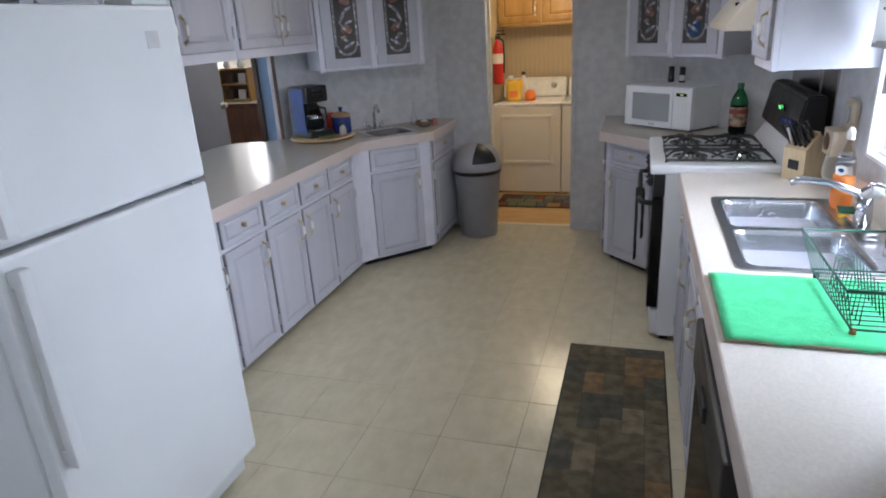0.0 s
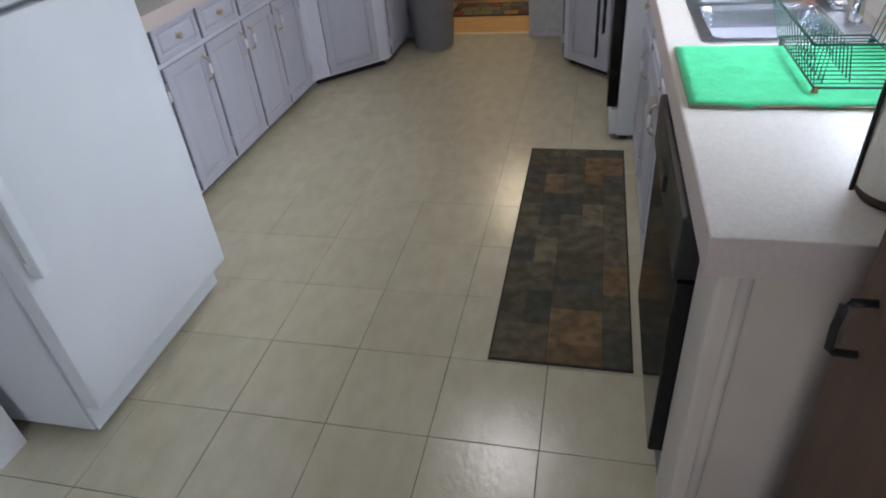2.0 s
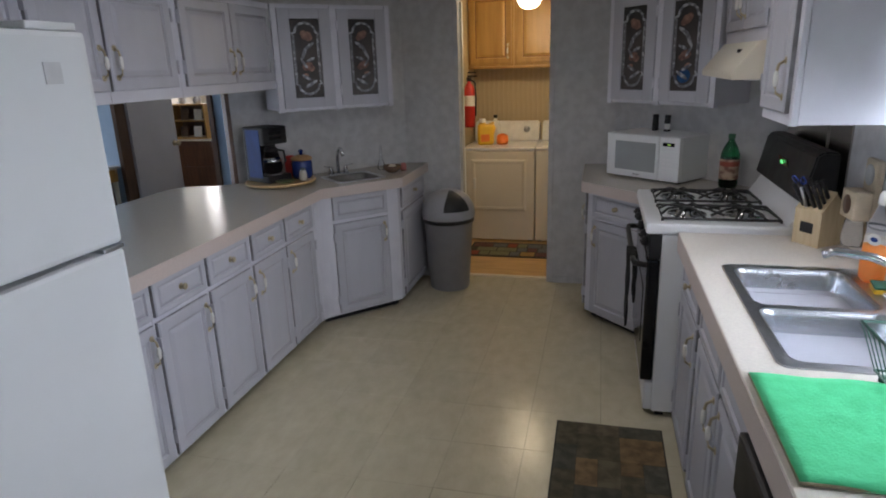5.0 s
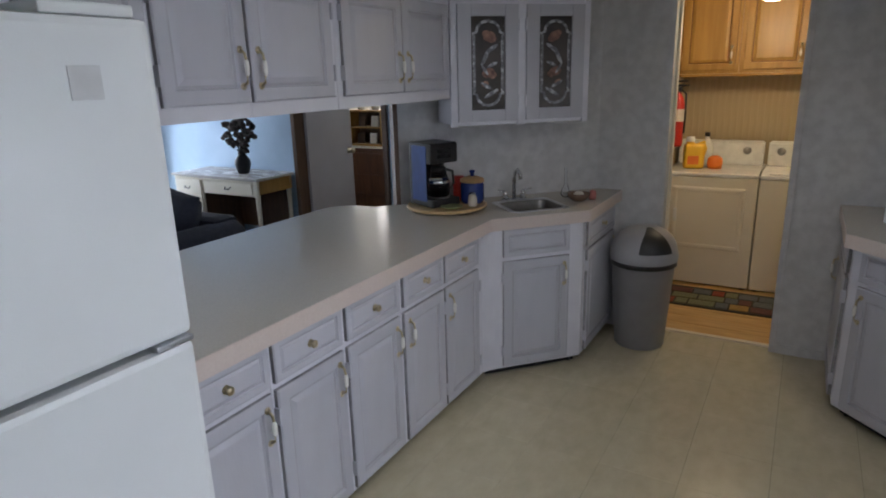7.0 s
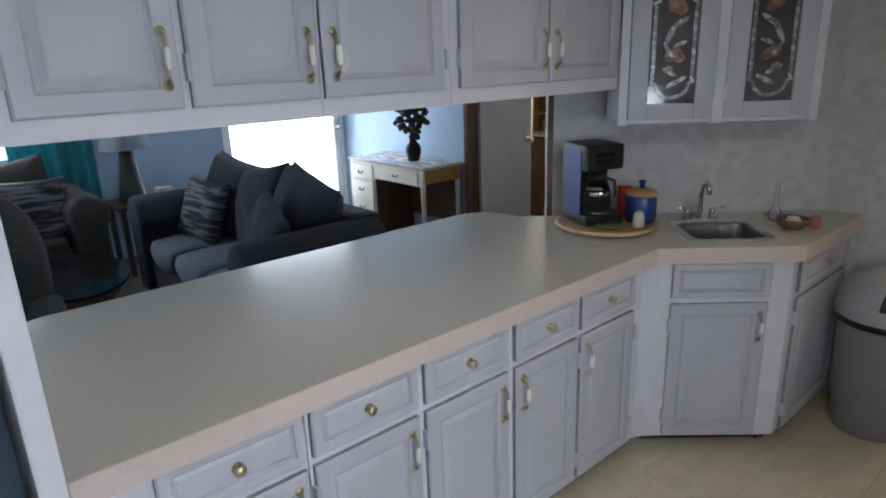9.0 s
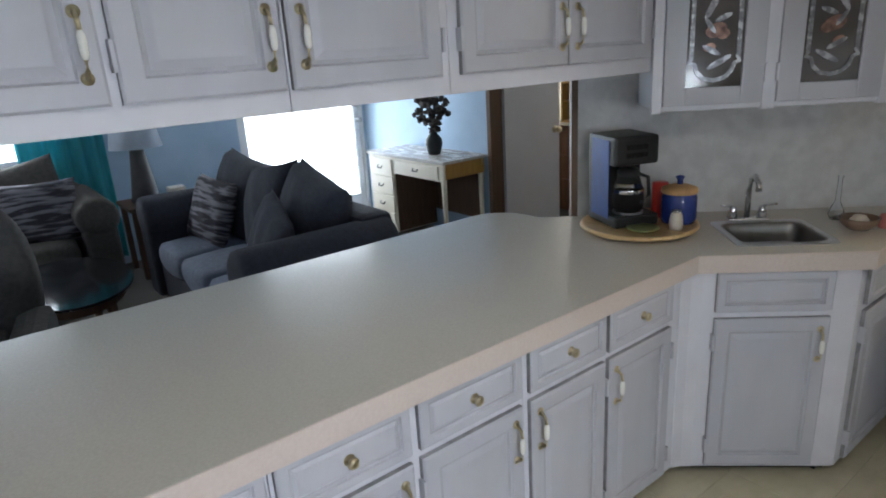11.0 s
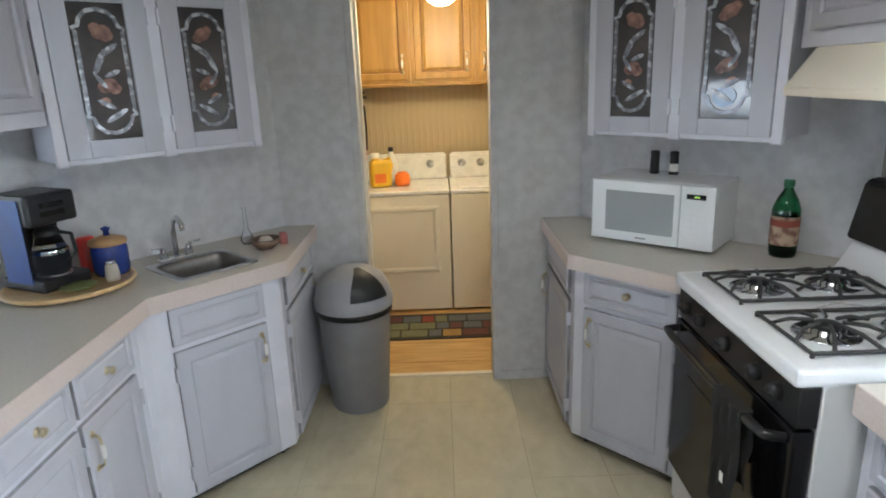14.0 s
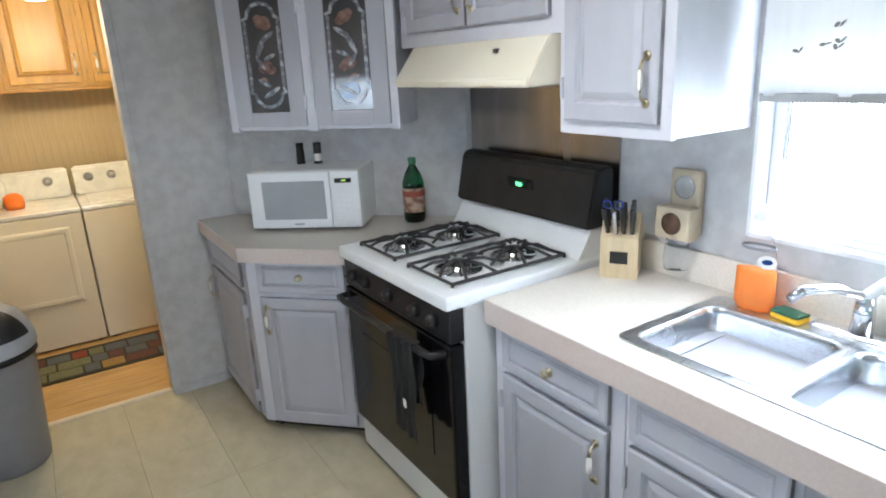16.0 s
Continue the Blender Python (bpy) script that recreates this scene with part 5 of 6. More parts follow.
for i in range(100):
    y, z = 1.40 + 1.2 * rnd.random(), 1.55 + 0.45 * rnd.random()
    s = blob(0, 0, 0.007, 0.004, rnd.random() * 3)
    merge(blob(0.012, 0.002, 0.009, 0.0018, rnd.random()), s)
    o = part("sprig", s, SPRIG, val)
    o.matrix_basis = pose(0.684, y, z, 0, 0, -90)
# cords stand in for sheer cloth: dark at a slant, open from the front
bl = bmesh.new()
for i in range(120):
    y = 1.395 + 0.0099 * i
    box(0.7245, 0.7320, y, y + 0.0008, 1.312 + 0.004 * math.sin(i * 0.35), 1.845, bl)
blind = empty("sheer_blind", None, "stand-in cords for a grey sheer blind drawn partly down", "blind")
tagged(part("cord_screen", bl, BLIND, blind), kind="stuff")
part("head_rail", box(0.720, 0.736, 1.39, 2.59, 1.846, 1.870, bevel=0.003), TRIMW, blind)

# ---------------------------------------------------------------- bar sink corner
bs = empty("bar_sink", BARM @ pose(0, 0, CTL), "small stainless bar sink set in the corner worktop", "sink")
bar_rim = part("rim", prism(round_rect(-0.180, 0.165, -0.170, 0.150, 0.025), 0, 0.004, bevel=0.0012), STEEL)
cut(bar_rim, prism(round_rect(-0.1535, 0.1385, -0.1435, 0.1085, 0.038), -0.01, 0.02))
bar_rim.parent = bs
part("bowl", bowl(-0.153, 0.138, -0.143, 0.108, 0.0046, 0.14), DSTEEL, bs, smooth=True)
part("drain", lathe([(0, 0), (0.025, 0), (0.03, 0.003), (0, 0.003)], 16), CHROME, bs).location = (0, 0, -0.137)
bf = empty("bar_faucet", BARM @ pose(-0.03, 0.165, CTL), "chrome gooseneck bar faucet with two lever handles", "faucet")
part("base", box(-0.075, 0.075, -0.02, 0.02, 0, 0.012, bevel=0.004), CHROME, bf)
part("spout", tube([(0, 0, 0.012), (0, 0, 0.12), (0, -0.015, 0.165), (0, -0.05, 0.185), (0, -0.085, 0.165), (0, -0.092, 0.135)], 0.011, 10), CHROME, bf)
for s in (-1, 1):
    hnd = lathe([(0, 0.012), (0.020, 0.012), (0.014, 0.045), (0.012, 0.055), (0, 0.06)], 14)
    tube([(0, 0, 0.055), (0.018 * s, -0.005, 0.062), (0.05 * s, -0.012, 0.066)], 0.005, 6, hnd)
    part("handle", hnd, CHROME, bf).location = (0.055 * s, 0, 0)

lz = solo("lazy_susan", lathe([(0, 0.008), (0.17, 0.008), (0.215, 0.010), (0.224, 0.018), (0.220, 0.028), (0.205, 0.026), (0.20, 0.022), (0, 0.022)], 48), LWOOD, "round pale wooden turntable with coffee things", "turntable", pose(-2.190, 4.035, CTL))
part("bearing", lathe([(0, 0), (0.10, 0), (0.10, 0.0085), (0, 0.0085)], 24), STEEL, lz)
cm = empty("coffee_maker", pose(-2.270, 4.030, CTL + 0.0225, 0, 0, 66) @ Matrix.Diagonal((0.88, 0.92, 1, 1)), "black coffee maker with a blue metal side and glass carafe", "coffee maker")
part("base", box(-0.105, 0.105, -0.13, 0.11, 0, 0.045, bevel=0.010), BLACK, cm)
part("tower", box(-0.105, 0.105, 0.02, 0.11, 0.045, 0.30, bevel=0.010), BLACK, cm)
part("brew_head", box(-0.105, 0.105, -0.115, 0.11, 0.235, 0.345, bevel=0.014), BLACK, cm)
part("side_panel", box(-0.1085, -0.1055, -0.075, 0.075, 0.03, 0.33, bevel=0.001), BLUEM, cm, "blue metal side panel")
part("warming_plate", lathe([(0, 0.045), (0.066, 0.045), (0.066, 0.050), (0, 0.050)], 24), STEEL, cm).location = (0, -0.055, 0)
cf = part("carafe", lathe([(0, 0.051), (0.058, 0.051), (0.068, 0.08), (0.066, 0.13), (0.050, 0.175), (0.046, 0.19)], 26), CLEARP, cm, "glass carafe")
cf.location = (0, -0.055, 0)
part("carafe_lid", lathe([(0.048, 0.19), (0.05, 0.20), (0.04, 0.215), (0, 0.22)], 20), BLACK, cf)
part("carafe_handle", tube([(0.02, -0.05, 0.20), (0.03, -0.10, 0.195), (0.03, -0.11, 0.13), (0.02, -0.07, 0.09)], 0.008, 8), BLACK, cf)
part("carafe_band", lathe([(0.0668, 0.125), (0.0672, 0.132), (0.066, 0.139)], 26), CHROME, cf, "bright steel band")
for r in range(2):
    part("button", box(-0.05, 0.05, -0.1185, -0.114, 0.265 + 0.03 * r, 0.283 + 0.03 * r, bevel=0.001), BLACKG, cm)

cj = solo("sugar_canister", lathe([(0, 0), (0.060, 0.001), (0.066, 0.02), (0.066, 0.10), (0.060, 0.118)], 28), BLUEC, "cobalt blue ceramic canister with a tan lid", "canister", pose(-2.085, 4.140, CTL + 0.0225))
part("lid", lathe([(0.066, 0.117), (0.069, 0.122), (0.066, 0.135), (0.03, 0.148), (0, 0.15)], 28), mat("tan_cork_lid", (0.45, 0.27, 0.12), (0.36, 0.21, 0.09), 0.5, scale=30), cj, "tan lid")
part("finial", lathe([(0, 0.149), (0.012, 0.150), (0.010, 0.165), (0.018, 0.178), (0, 0.186)], 16), BLUEC, cj)
sh = solo("glass_shaker", lathe([(0, 0), (0.024, 0.001), (0.026, 0.02), (0.022, 0.055), (0.016, 0.065)], 18), mat("creamer_glass", (0.55, 0.50, 0.42), (0.45, 0.40, 0.33), 0.1, scale=12), "small pale glass creamer jar", "jar", pose(-2.035, 4.045, CTL + 0.0225))
part("lid", lathe([(0.0165, 0.064), (0.018, 0.067), (0.016, 0.075), (0, 0.078)], 18), CHROME, sh)
rc = solo("red_canister", lathe([(0, 0), (0.030, 0.001), (0.032, 0.01), (0.032, 0.135), (0.030, 0.14), (0, 0.142)], 22), RED, "red tin behind the blue canister", "tin", pose(-2.185, 4.165, CTL + 0.0225))
sd = solo("small_saucer", lathe([(0, 0), (0.03, 0), (0.058, 0.010), (0.060, 0.013), (0.03, 0.006), (0, 0.005)], 26), mat("sage_glaze", (0.25, 0.30, 0.12), (0.2, 0.24, 0.09), 0.25, scale=12), "small sage green saucer on the turntable", "saucer", pose(-2.115, 3.955, CTL + 0.0225))

gd = solo("glass_dish", lathe([(0, 0), (0.035, 0), (0.06, 0.022), (0.066, 0.045), (0.060, 0.045), (0.052, 0.022), (0.03, 0.006), (0, 0.006)], 26), mat("brown_glass_dish", (0.20, 0.13, 0.09), (0.14, 0.09, 0.06), 0.1, scale=10), "small brown glass dish by the wall", "dish", pose(-1.595, 4.520, CTL))
part("soap", lathe([(0, 0.006), (0.03, 0.010), (0.034, 0.03), (0.02, 0.05), (0, 0.052)], 16), LABEL, gd)
sv = solo("bud_vase", lathe([(0, 0), (0.022, 0), (0.030, 0.02), (0.020, 0.05), (0.009, 0.07), (0.008, 0.16), (0.012, 0.17)], 18), CLEARP, "slim clear glass bud vase by the wall", "vase", pose(-1.705, 4.610, CTL))
rs = solo("soap_jar", lathe([(0, 0), (0.02, 0), (0.022, 0.03), (0.016, 0.05), (0, 0.055)], 16), mat("rose_glass", (0.5, 0.18, 0.16), None, 0.15, scale=10), "little rose-red soap jar", "jar", pose(-1.535, 4.590, CTL))

# dustbin with a dome lid
bn = solo("dustbin", lathe([(0, 0), (0.140, 0), (0.146, 0.01), (0.180, 0.525), (0.185, 0.530), (0.185, 0.545), (0.177, 0.545), (0.14, 0.02), (0, 0.015)], 40), GREYP, "grey plastic dustbin with a dome lid and dark flap", "dustbin", pose(-1.262, 4.757, 0.0))
part("bag_rim", lathe([(0.1855, 0.522), (0.191, 0.512), (0.188, 0.542), (0.185, 0.544)], 40), BLACK, bn, "edge of a black bin bag")
part("dome", lathe([(0.192, 0.540), (0.196, 0.550), (0.196, 0.578), (0.192, 0.590), (0.180, 0.640), (0.152, 0.688), (0.105, 0.720), (0.05, 0.735), (0, 0.738)], 40), GREYL, bn, "paler dome lid")
fl = bmesh.new()
RR = 0.199
rows = []
for i in range(9):
    el = radians(12 + 66 * i / 8)
    half = radians(30) * (1 - 0.55 * (i / 8) ** 2)
    rows.append([fl.verts.new((RR * math.cos(el) ** 0.85 * math.sin(-half + 2 * half * k / 8), -RR * math.cos(el) ** 0.85 * math.cos(-half + 2 * half * k / 8), 0.572 + 0.171 * math.sin(el))) for k in range(9)])
for a, b in zip(rows, rows[1:]):
    for k in range(8):
        fl.faces.new((a[k], a[k + 1], b[k + 1], b[k]))
fo = part("swing_flap", fl, BLACK, bn, "dark swing flap", smooth=True)
fo.rotation_euler = (0, 0, radians(34))

# ---------------------------------------------------------------- laundry
def washer(x0, x1, name, label, door):
    w = empty(name, None, label, name)
    y0, y1 = 6.0, 6.66
    part("cabinet", box(x0, x1, y0, y1, 0.02, 0.845, bevel=0.008), CREAM, w)
    part("top", box(x0 - 0.002, x1 + 0.002, y0 - 0.004, y1, 0.847, 0.875, bevel=0.010), PORC, w, "white enamel top")
    for fx in (x0 + 0.04, x1 - 0.04):
        part("foot", lathe([(0, 0), (0.02, 0), (0.02, 0.022), (0, 0.022)], 12), BLACK, w).location = (fx, y0 + 0.05, 0)
    c = prism([(6.50, 0.873), (6.66, 0.873), (6.66, 1.055), (6.575, 1.062), (6.555, 1.05)], x0 + 0.01, x1 - 0.01)
    c.transform(Matrix(((0, 0, 1, 0), (1, 0, 0, 0), (0, 1, 0, 0), (0, 0, 0, 1))))
    bmesh.ops.bevel(c, geom=list(c.edges), offset=0.012, segments=2, affect="EDGES")
    con = part("console", c, PORC, w, "white control console")
    for kx in ((x1 - 0.13,) if door else (x0 + 0.10, x0 + 0.24)):
        k = part("dial", lathe([(0, 0), (0.030, 0), (0.030, 0.004), (0.020, 0.008), (0.018, 0.022), (0, 0.024)], 22), STEEL, con, "grey dial")
        k.matrix_basis = pose(kx, 6.532, 0.985, 74)
    if door:
        part("door", panel(0.50, 0.47, [(0, 0), (0, 0.006), (0.012, 0.012), (0.03, 0.012), (0.036, 0.008)], None), CREAM, w, "square dryer door").location = (x1 - 0.575, y0 - 0.0005, 0.30)
        part("door_pull", box(x1 - 0.56, x1 - 0.535, y0 - 0.02, y0 - 0.008, 0.50, 0.60, bevel=0.004), PORC, w)
    else:
        part("lid", box(x0 + 0.05, x1 - 0.05, y0 + 0.06, y0 + 0.47, 0.875, 0.882, bevel=0.003), PORC, w)
    return w


washer(-1.405, -0.757, "dryer", "cream clothes dryer with a square front door", True)
washer(-0.748, -0.09, "washer", "cream top-loading washing machine beside the dryer", False)

for x0, x1, fr in ((-1.425, -0.998, [(0.02, 0.02, 0.385, 0.60, "r")]), (-0.996, -0.540, [(0.03, 0.02, 0.40, 0.60, "r")]), (-0.538, -0.020, [(0.03, 0.02, 0.46, 0.60, "l")])):
    wall_unit(pose(x0, 6.42, 1.580), x1 - x0, 0.62, 0.305, fr, "golden oak wall cabinet with a white-tagged pull", "oak cabinets over the laundry", material=OAK, frame=OAK)
solo("shelf_strip", box(-1.425, -0.02, 6.405, 6.72, 1.556, 1.574, bevel=0.003), OAK, "oak strip under the laundry cabinets", "shelf")

dt = solo("detergent_jug", box(-0.075, 0.075, -0.055, 0.055, 0, 0.19, bevel=0.025), YELLOW, "yellow detergent jug standing on the dryer", "jug", pose(-1.235, 6.22, 0.8755, 0, 0, 15), smooth=True)
part("handle", tube([(0.02, 0, 0.18), (0.07, 0, 0.20), (0.082, 0, 0.15), (0.07, 0, 0.10)], 0.012, 8), YELLOW, dt)
part("label", box(-0.050, 0.030, -0.0565, -0.0545, 0.035, 0.10), ORANGE, dt, "orange printed label")
part("neck", lathe([(0.03, 0.185), (0.028, 0.205), (0.028, 0.21)], 16), YELLOW, dt).location = (-0.03, 0, 0)
part("cap", lathe([(0.031, 0.205), (0.031, 0.24), (0, 0.242)], 18), PORC, dt, "white cap").location = (-0.03, 0, 0)
bb = solo("bleach_bottle", lathe([(0, 0), (0.045, 0.001), (0.05, 0.02), (0.05, 0.15), (0.025, 0.20), (0.016, 0.22), (0.016, 0.235)], 20), PORC, "white bottle behind the detergent jug", "bottle", pose(-1.165, 6.36, 0.8755))
part("cap", lathe([(0.02, 0.232), (0.02, 0.262), (0, 0.264)], 16), BLACK, bb, "dark cap")
ob_ = solo("dryer_sheet_tub", lathe([(0, 0), (0.05, 0.001), (0.056, 0.03), (0.052, 0.075), (0.03, 0.095), (0, 0.10)], 22), ORANGE, "orange tub on the dryer top", "tub", pose(-1.085, 6.26, 0.8755))

fx = solo("fire_extinguisher", lathe([(0, 1.05), (0.045, 1.052), (0.052, 1.07), (0.052, 1.36), (0.04, 1.41), (0.018, 1.44), (0.018, 1.46)], 24), RED, "red fire extinguisher hung on the laundry wall", "fire extinguisher", pose(-1.360, 6.10, 0))
part("label", lathe([(0.0525, 1.24), (0.0525, 1.33)], 24), LABEL, fx, "pale label")
vh = box(-0.02, 0.02, -0.018, 0.018, 1.455, 1.49, bevel=0.004)
box(-0.012, 0.075, -0.008, 0.008, 1.492, 1.507, vh, 0.003)
box(-0.01, 0.065, -0.008, 0.008, 1.525, 1.537, vh, 0.003)
part("valve_head", vh, BLACK, fx)
part("hose", tube([(0.02, 0, 1.47), (0.055, 0, 1.44), (0.06, 0, 1.30), (0.055, 0, 1.15)], 0.008, 8), BLACK, fx)
part("bracket", box(-0.074, -0.050, -0.03, 0.03, 1.15, 1.30, bevel=0.002), STEEL, fx)

gl = solo("ceiling_globe_lamp", lathe([(0, 1.985), (0.04, 1.990), (0.078, 2.015), (0.096, 2.055), (0.096, 2.09), (0.078, 2.13), (0.065, 2.145)], 32), GLOBE, "lit warm glass globe on the laundry ceiling", "ceiling lamp", pose(-0.77, 5.60, 0.015))
gl.visible_shadow = True
part("collar", lathe([(0.070, 2.143), (0.080, 2.15), (0.080, 2.203), (0, 2.204)], 28), BRASS, gl, "brass collar")

kl = solo("ceiling_dome_lamp", lathe([(0, 2.235), (0.10, 2.245), (0.17, 2.275), (0.19, 2.32), (0.19, 2.335)], 36), DIFF, "lit white glass dome on the kitchen ceiling", "ceiling lamp", pose(-0.50, 2.70, 0))
part("base_ring", lathe([(0.192, 2.33), (0.20, 2.335), (0.20, 2.358), (0, 2.359)], 36), STEEL, kl)

# ---------------------------------------------------------------- living room
def cushion(w, d, h, puff=0.3):
    bm = bmesh.new()
    r = bmesh.ops.create_cube(bm, size=1)
    bmesh.ops.subdivide_edges(bm, edges=list(bm.edges), cuts=7, use_grid_fill=True)
    for v in bm.verts:
        x, y, z = v.co * 2
        k = 1 - puff * 0.5 * (x * x + y * y + z * z - max(abs(x), abs(y), abs(z)) ** 2) * 0.5
        v.co = Vector((x * k * w / 2, y * k * d / 2, z * k * h / 2 * (1 + 0.18 * (1 - x * x) * (1 - y * y))))
    return bm


def roll(p0, p1, r, h, d):
    """A padded sofa arm with a rolled top from p0 to p1 (along y), upright side d wide and h high."""
    bm = bmesh.new()
    (x, y0), (_, y1) = p0, p1
    box(x - d / 2, x + d / 2, y0, y1, 0.06, h, bm, 0.03)
    half = abs(y1 - y0) / 2
    prof = [(0, -half - 0.008), (r * 0.45, -half - 0.006), (r * 0.80, -half), (r * 0.95, -half + 0.014), (r, -half + 0.04)]
    lathe(prof + [(q, -z) for q, z in reversed(prof)], 28, bm, Matrix.Translation((x, (y0 + y1) / 2, h)) @ pose(0, 0, 0, 90))
    return bm


def sofa(m, length, label, seats, seat_mat, back_mat):
    s = empty("sofa", m, label, "sofa", "living room sofas")
    L = length
    part("base", box(0.12, L - 0.12, 0.10, 0.92, 0.06, 0.30, bevel=0.02), back_mat, s)
    part("back_frame", box(0.10, L - 0.10, 0.74, 0.96, 0.08, 0.80, bevel=0.06), back_mat, s)
    for x in (0.13, L - 0.13):
        part("arm", roll((x, 0.05), (x, 0.93), 0.145, 0.63, 0.22), back_mat, s, smooth=True)
    cw = (L - 0.52) / seats
    for i in range(seats):
        c = part("seat_cushion", cushion(cw - 0.01, 0.72, 0.19), seat_mat, s, smooth=True)
        c.location = (0.26 + cw * (i + 0.5), 0.42, 0.385)
        b = part("back_cushion", scatter(cw + 0.10, 0.60, 0.32), back_mat, s, smooth=True)
        b.matrix_basis = pose(0.26 + cw * (i + 0.5), 0.66, 0.72, -16, (7, -9, 11)[i % 3], 4 * (1 - i))
    for x in (0.15, L - 0.15):
        for y in (0.14, 0.86):
            part("foot", box(x - 0.03, x + 0.03, y - 0.03, y + 0.03, 0, 0.06), BWOOD, s)
    return s


def scatter(w, h, t, n=16):
    """A square scatter cushion: four pointed corners, sides drawn in a little, full in the middle."""
    bm = bmesh.new()
    sides = []
    for s in (-1, 1):
        grid = []
        for j in range(n + 1):
            row = []
            for i in range(n + 1):
                u, v = 2 * i / n - 1, 2 * j / n - 1
                full = max(0.0, (1 - u * u) * (1 - v * v)) ** 0.34
                crease = 0.006 * math.sin(9 * u + 4 * v) * full
                row.append(bm.verts.new((u * w / 2 * (1 - 0.06 * (1 - v * v)), s * (t / 2 * full + crease), v * h / 2 * (1 - 0.06 * (1 - u * u)))))
            grid.append(row)
        sides.append(grid)
        for j in range(n):
            for i in range(n):
                q = (grid[j][i], grid[j][i + 1], grid[j + 1][i + 1], grid[j + 1][i])
                bm.faces.new(q if s < 0 else q[::-1])
    bmesh.ops.remove_doubles(bm, verts=bm.verts, dist=0.0008)
    return bm


def pillow(m, material, label):
    return solo("throw_pillow", scatter(0.50, 0.46, 0.17), material, label, "pillow", m, "throw pillows", smooth=True)


sofa(pose(-5.58, 2.86, 0), 2.08, "dark blue-grey fabric sofa with loose back cushions", 3, FABLIT, FABRIC)
pillow(pose(-5.05, 3.28, 0.67, -20, 4, 8), STRIPE, "dark and pale striped pillow on the sofa")
pillow(pose(-3.95, 3.22, 0.67, -22, 14, -14), FABRIC, "dark pillow leaning on the sofa arm")
sofa(pose(-5.66, 1.20, 0, 0, 0, 90), 1.62, "dark grey fabric loveseat under the window", 2, FABB, FABB)
pillow(pose(-6.02, 2.38, 0.68, -15, 0, 78), STRIPE, "dark and pale striped pillow on the loveseat")

# recliner with its back to the counter
rcv = empty("armchair", pose(-3.60, 1.22, 0, 0, 0, 80), "taupe upholstered armchair with a rounded high back", "armchair")
part("seat_base", box(0.06, 0.80, 0.02, 0.72, 0.08, 0.42, bevel=0.05), FABB, rcv)
part("seat_cushion", cushion(0.58, 0.60, 0.18), FABB, rcv, smooth=True).location = (0.43, 0.32, 0.47)
bk = cushion(0.84, 0.24, 0.78, 0.75)
part("backrest", bk, FABB, rcv, smooth=True).matrix_basis = pose(0.43, 0.72, 0.72, -10)
for x in (0.06, 0.80):
    part("arm", box(x - 0.08, x + 0.08, 0.0, 0.70, 0.10, 0.60, bevel=0.06), FABB, rcv)

# coffee table with a dark frame and glass top
ctb = empty("coffee_table", None, "oval glass-topped coffee table on dark wood", "table")
pts = [(-4.95 + 0.55 * math.cos(2 * math.pi * i / 36), 2.35 + 0.34 * math.sin(2 * math.pi * i / 36)) for i in range(36)]
part("tabletop", prism(pts, 0.430, 0.445, bevel=0.003), BLACKG, ctb, "dark glass top")
pts2 = [(-4.95 + 0.50 * math.cos(2 * math.pi * i / 30), 2.35 + 0.29 * math.sin(2 * math.pi * i / 30)) for i in range(30)]
part("apron", prism(pts2, 0.37, 0.429), BWOOD, ctb)
for x in (-5.28, -4.62):
    for y in (2.2, 2.5):
        part("leg", lathe([(0, 0), (0.022, 0), (0.03, 0.37), (0, 0.37)], 14), BWOOD, ctb).location = (x, y, 0)

et = empty("end_table", None, "dark wooden end table between the sofas", "table")
part("tabletop", box(-6.50, -6.02, 2.95, 3.43, 0.56, 0.59, bevel=0.006), BWOOD, et)
for x in (-6.46, -6.06):
    for y in (2.99, 3.39):
        part("leg", box(x - 0.02, x + 0.02, y - 0.02, y + 0.02, 0, 0.56), BWOOD, et)
LAMPB = mat("dark_lamp_base", (0.022, 0.018, 0.02), (0.035, 0.03, 0.03), 0.45, scale=9)
lm = solo("table_lamp", lathe([(0, 0), (0.11, 0), (0.115, 0.02), (0.105, 0.05), (0.06, 0.38), (0.055, 0.42), (0, 0.425)], 26), LAMPB, "dark tapered table lamp with a pale shade", "lamp", pose(-6.26, 3.14, 0.5905))
part("shade", lathe([(0.20, 0.44), (0.15, 0.70), (0.147, 0.70), (0.197, 0.44)], 30), mat("pale_lamp_shade", (0.28, 0.31, 0.36), None, 0.9, scale=12), lm, "dim grey drum shade")
part("finial", tube([(0, 0, 0.42), (0, 0, 0.70)], 0.006, 6), BRASS, lm)
tsb = solo("tissue_box", box(-0.06, 0.06, -0.06, 0.06, 0, 0.11, bevel=0.004), LABEL, "pale tissue box on the end table", "tissue box", pose(-6.09, 3.34, 0.5905))

# curtains at the living room window
def curtain(y0, y1, label):
    bm = bmesh.new()
    n, rows_ = 40, 6
    vs = [[bm.verts.new((-6.615 + 0.028 * math.sin(i * 0.95) * (0.7 + 0.05 * j), y0 + (y1 - y0) * i / n, 2.16 - 2.08 * j / rows_)) for i in range(n + 1)] for j in range(rows_ + 1)]
    for j in range(rows_):
        for i in range(n):
            bm.faces.new((vs[j][i], vs[j][i + 1], vs[j + 1][i + 1], vs[j + 1][i]))
    c = solo("curtain", bm, TEAL, label, "curtain", group="living room curtains", smooth=True)
    md = c.modifiers.new("thick", "SOLIDIFY")
    md.thickness = 0.003
    return c


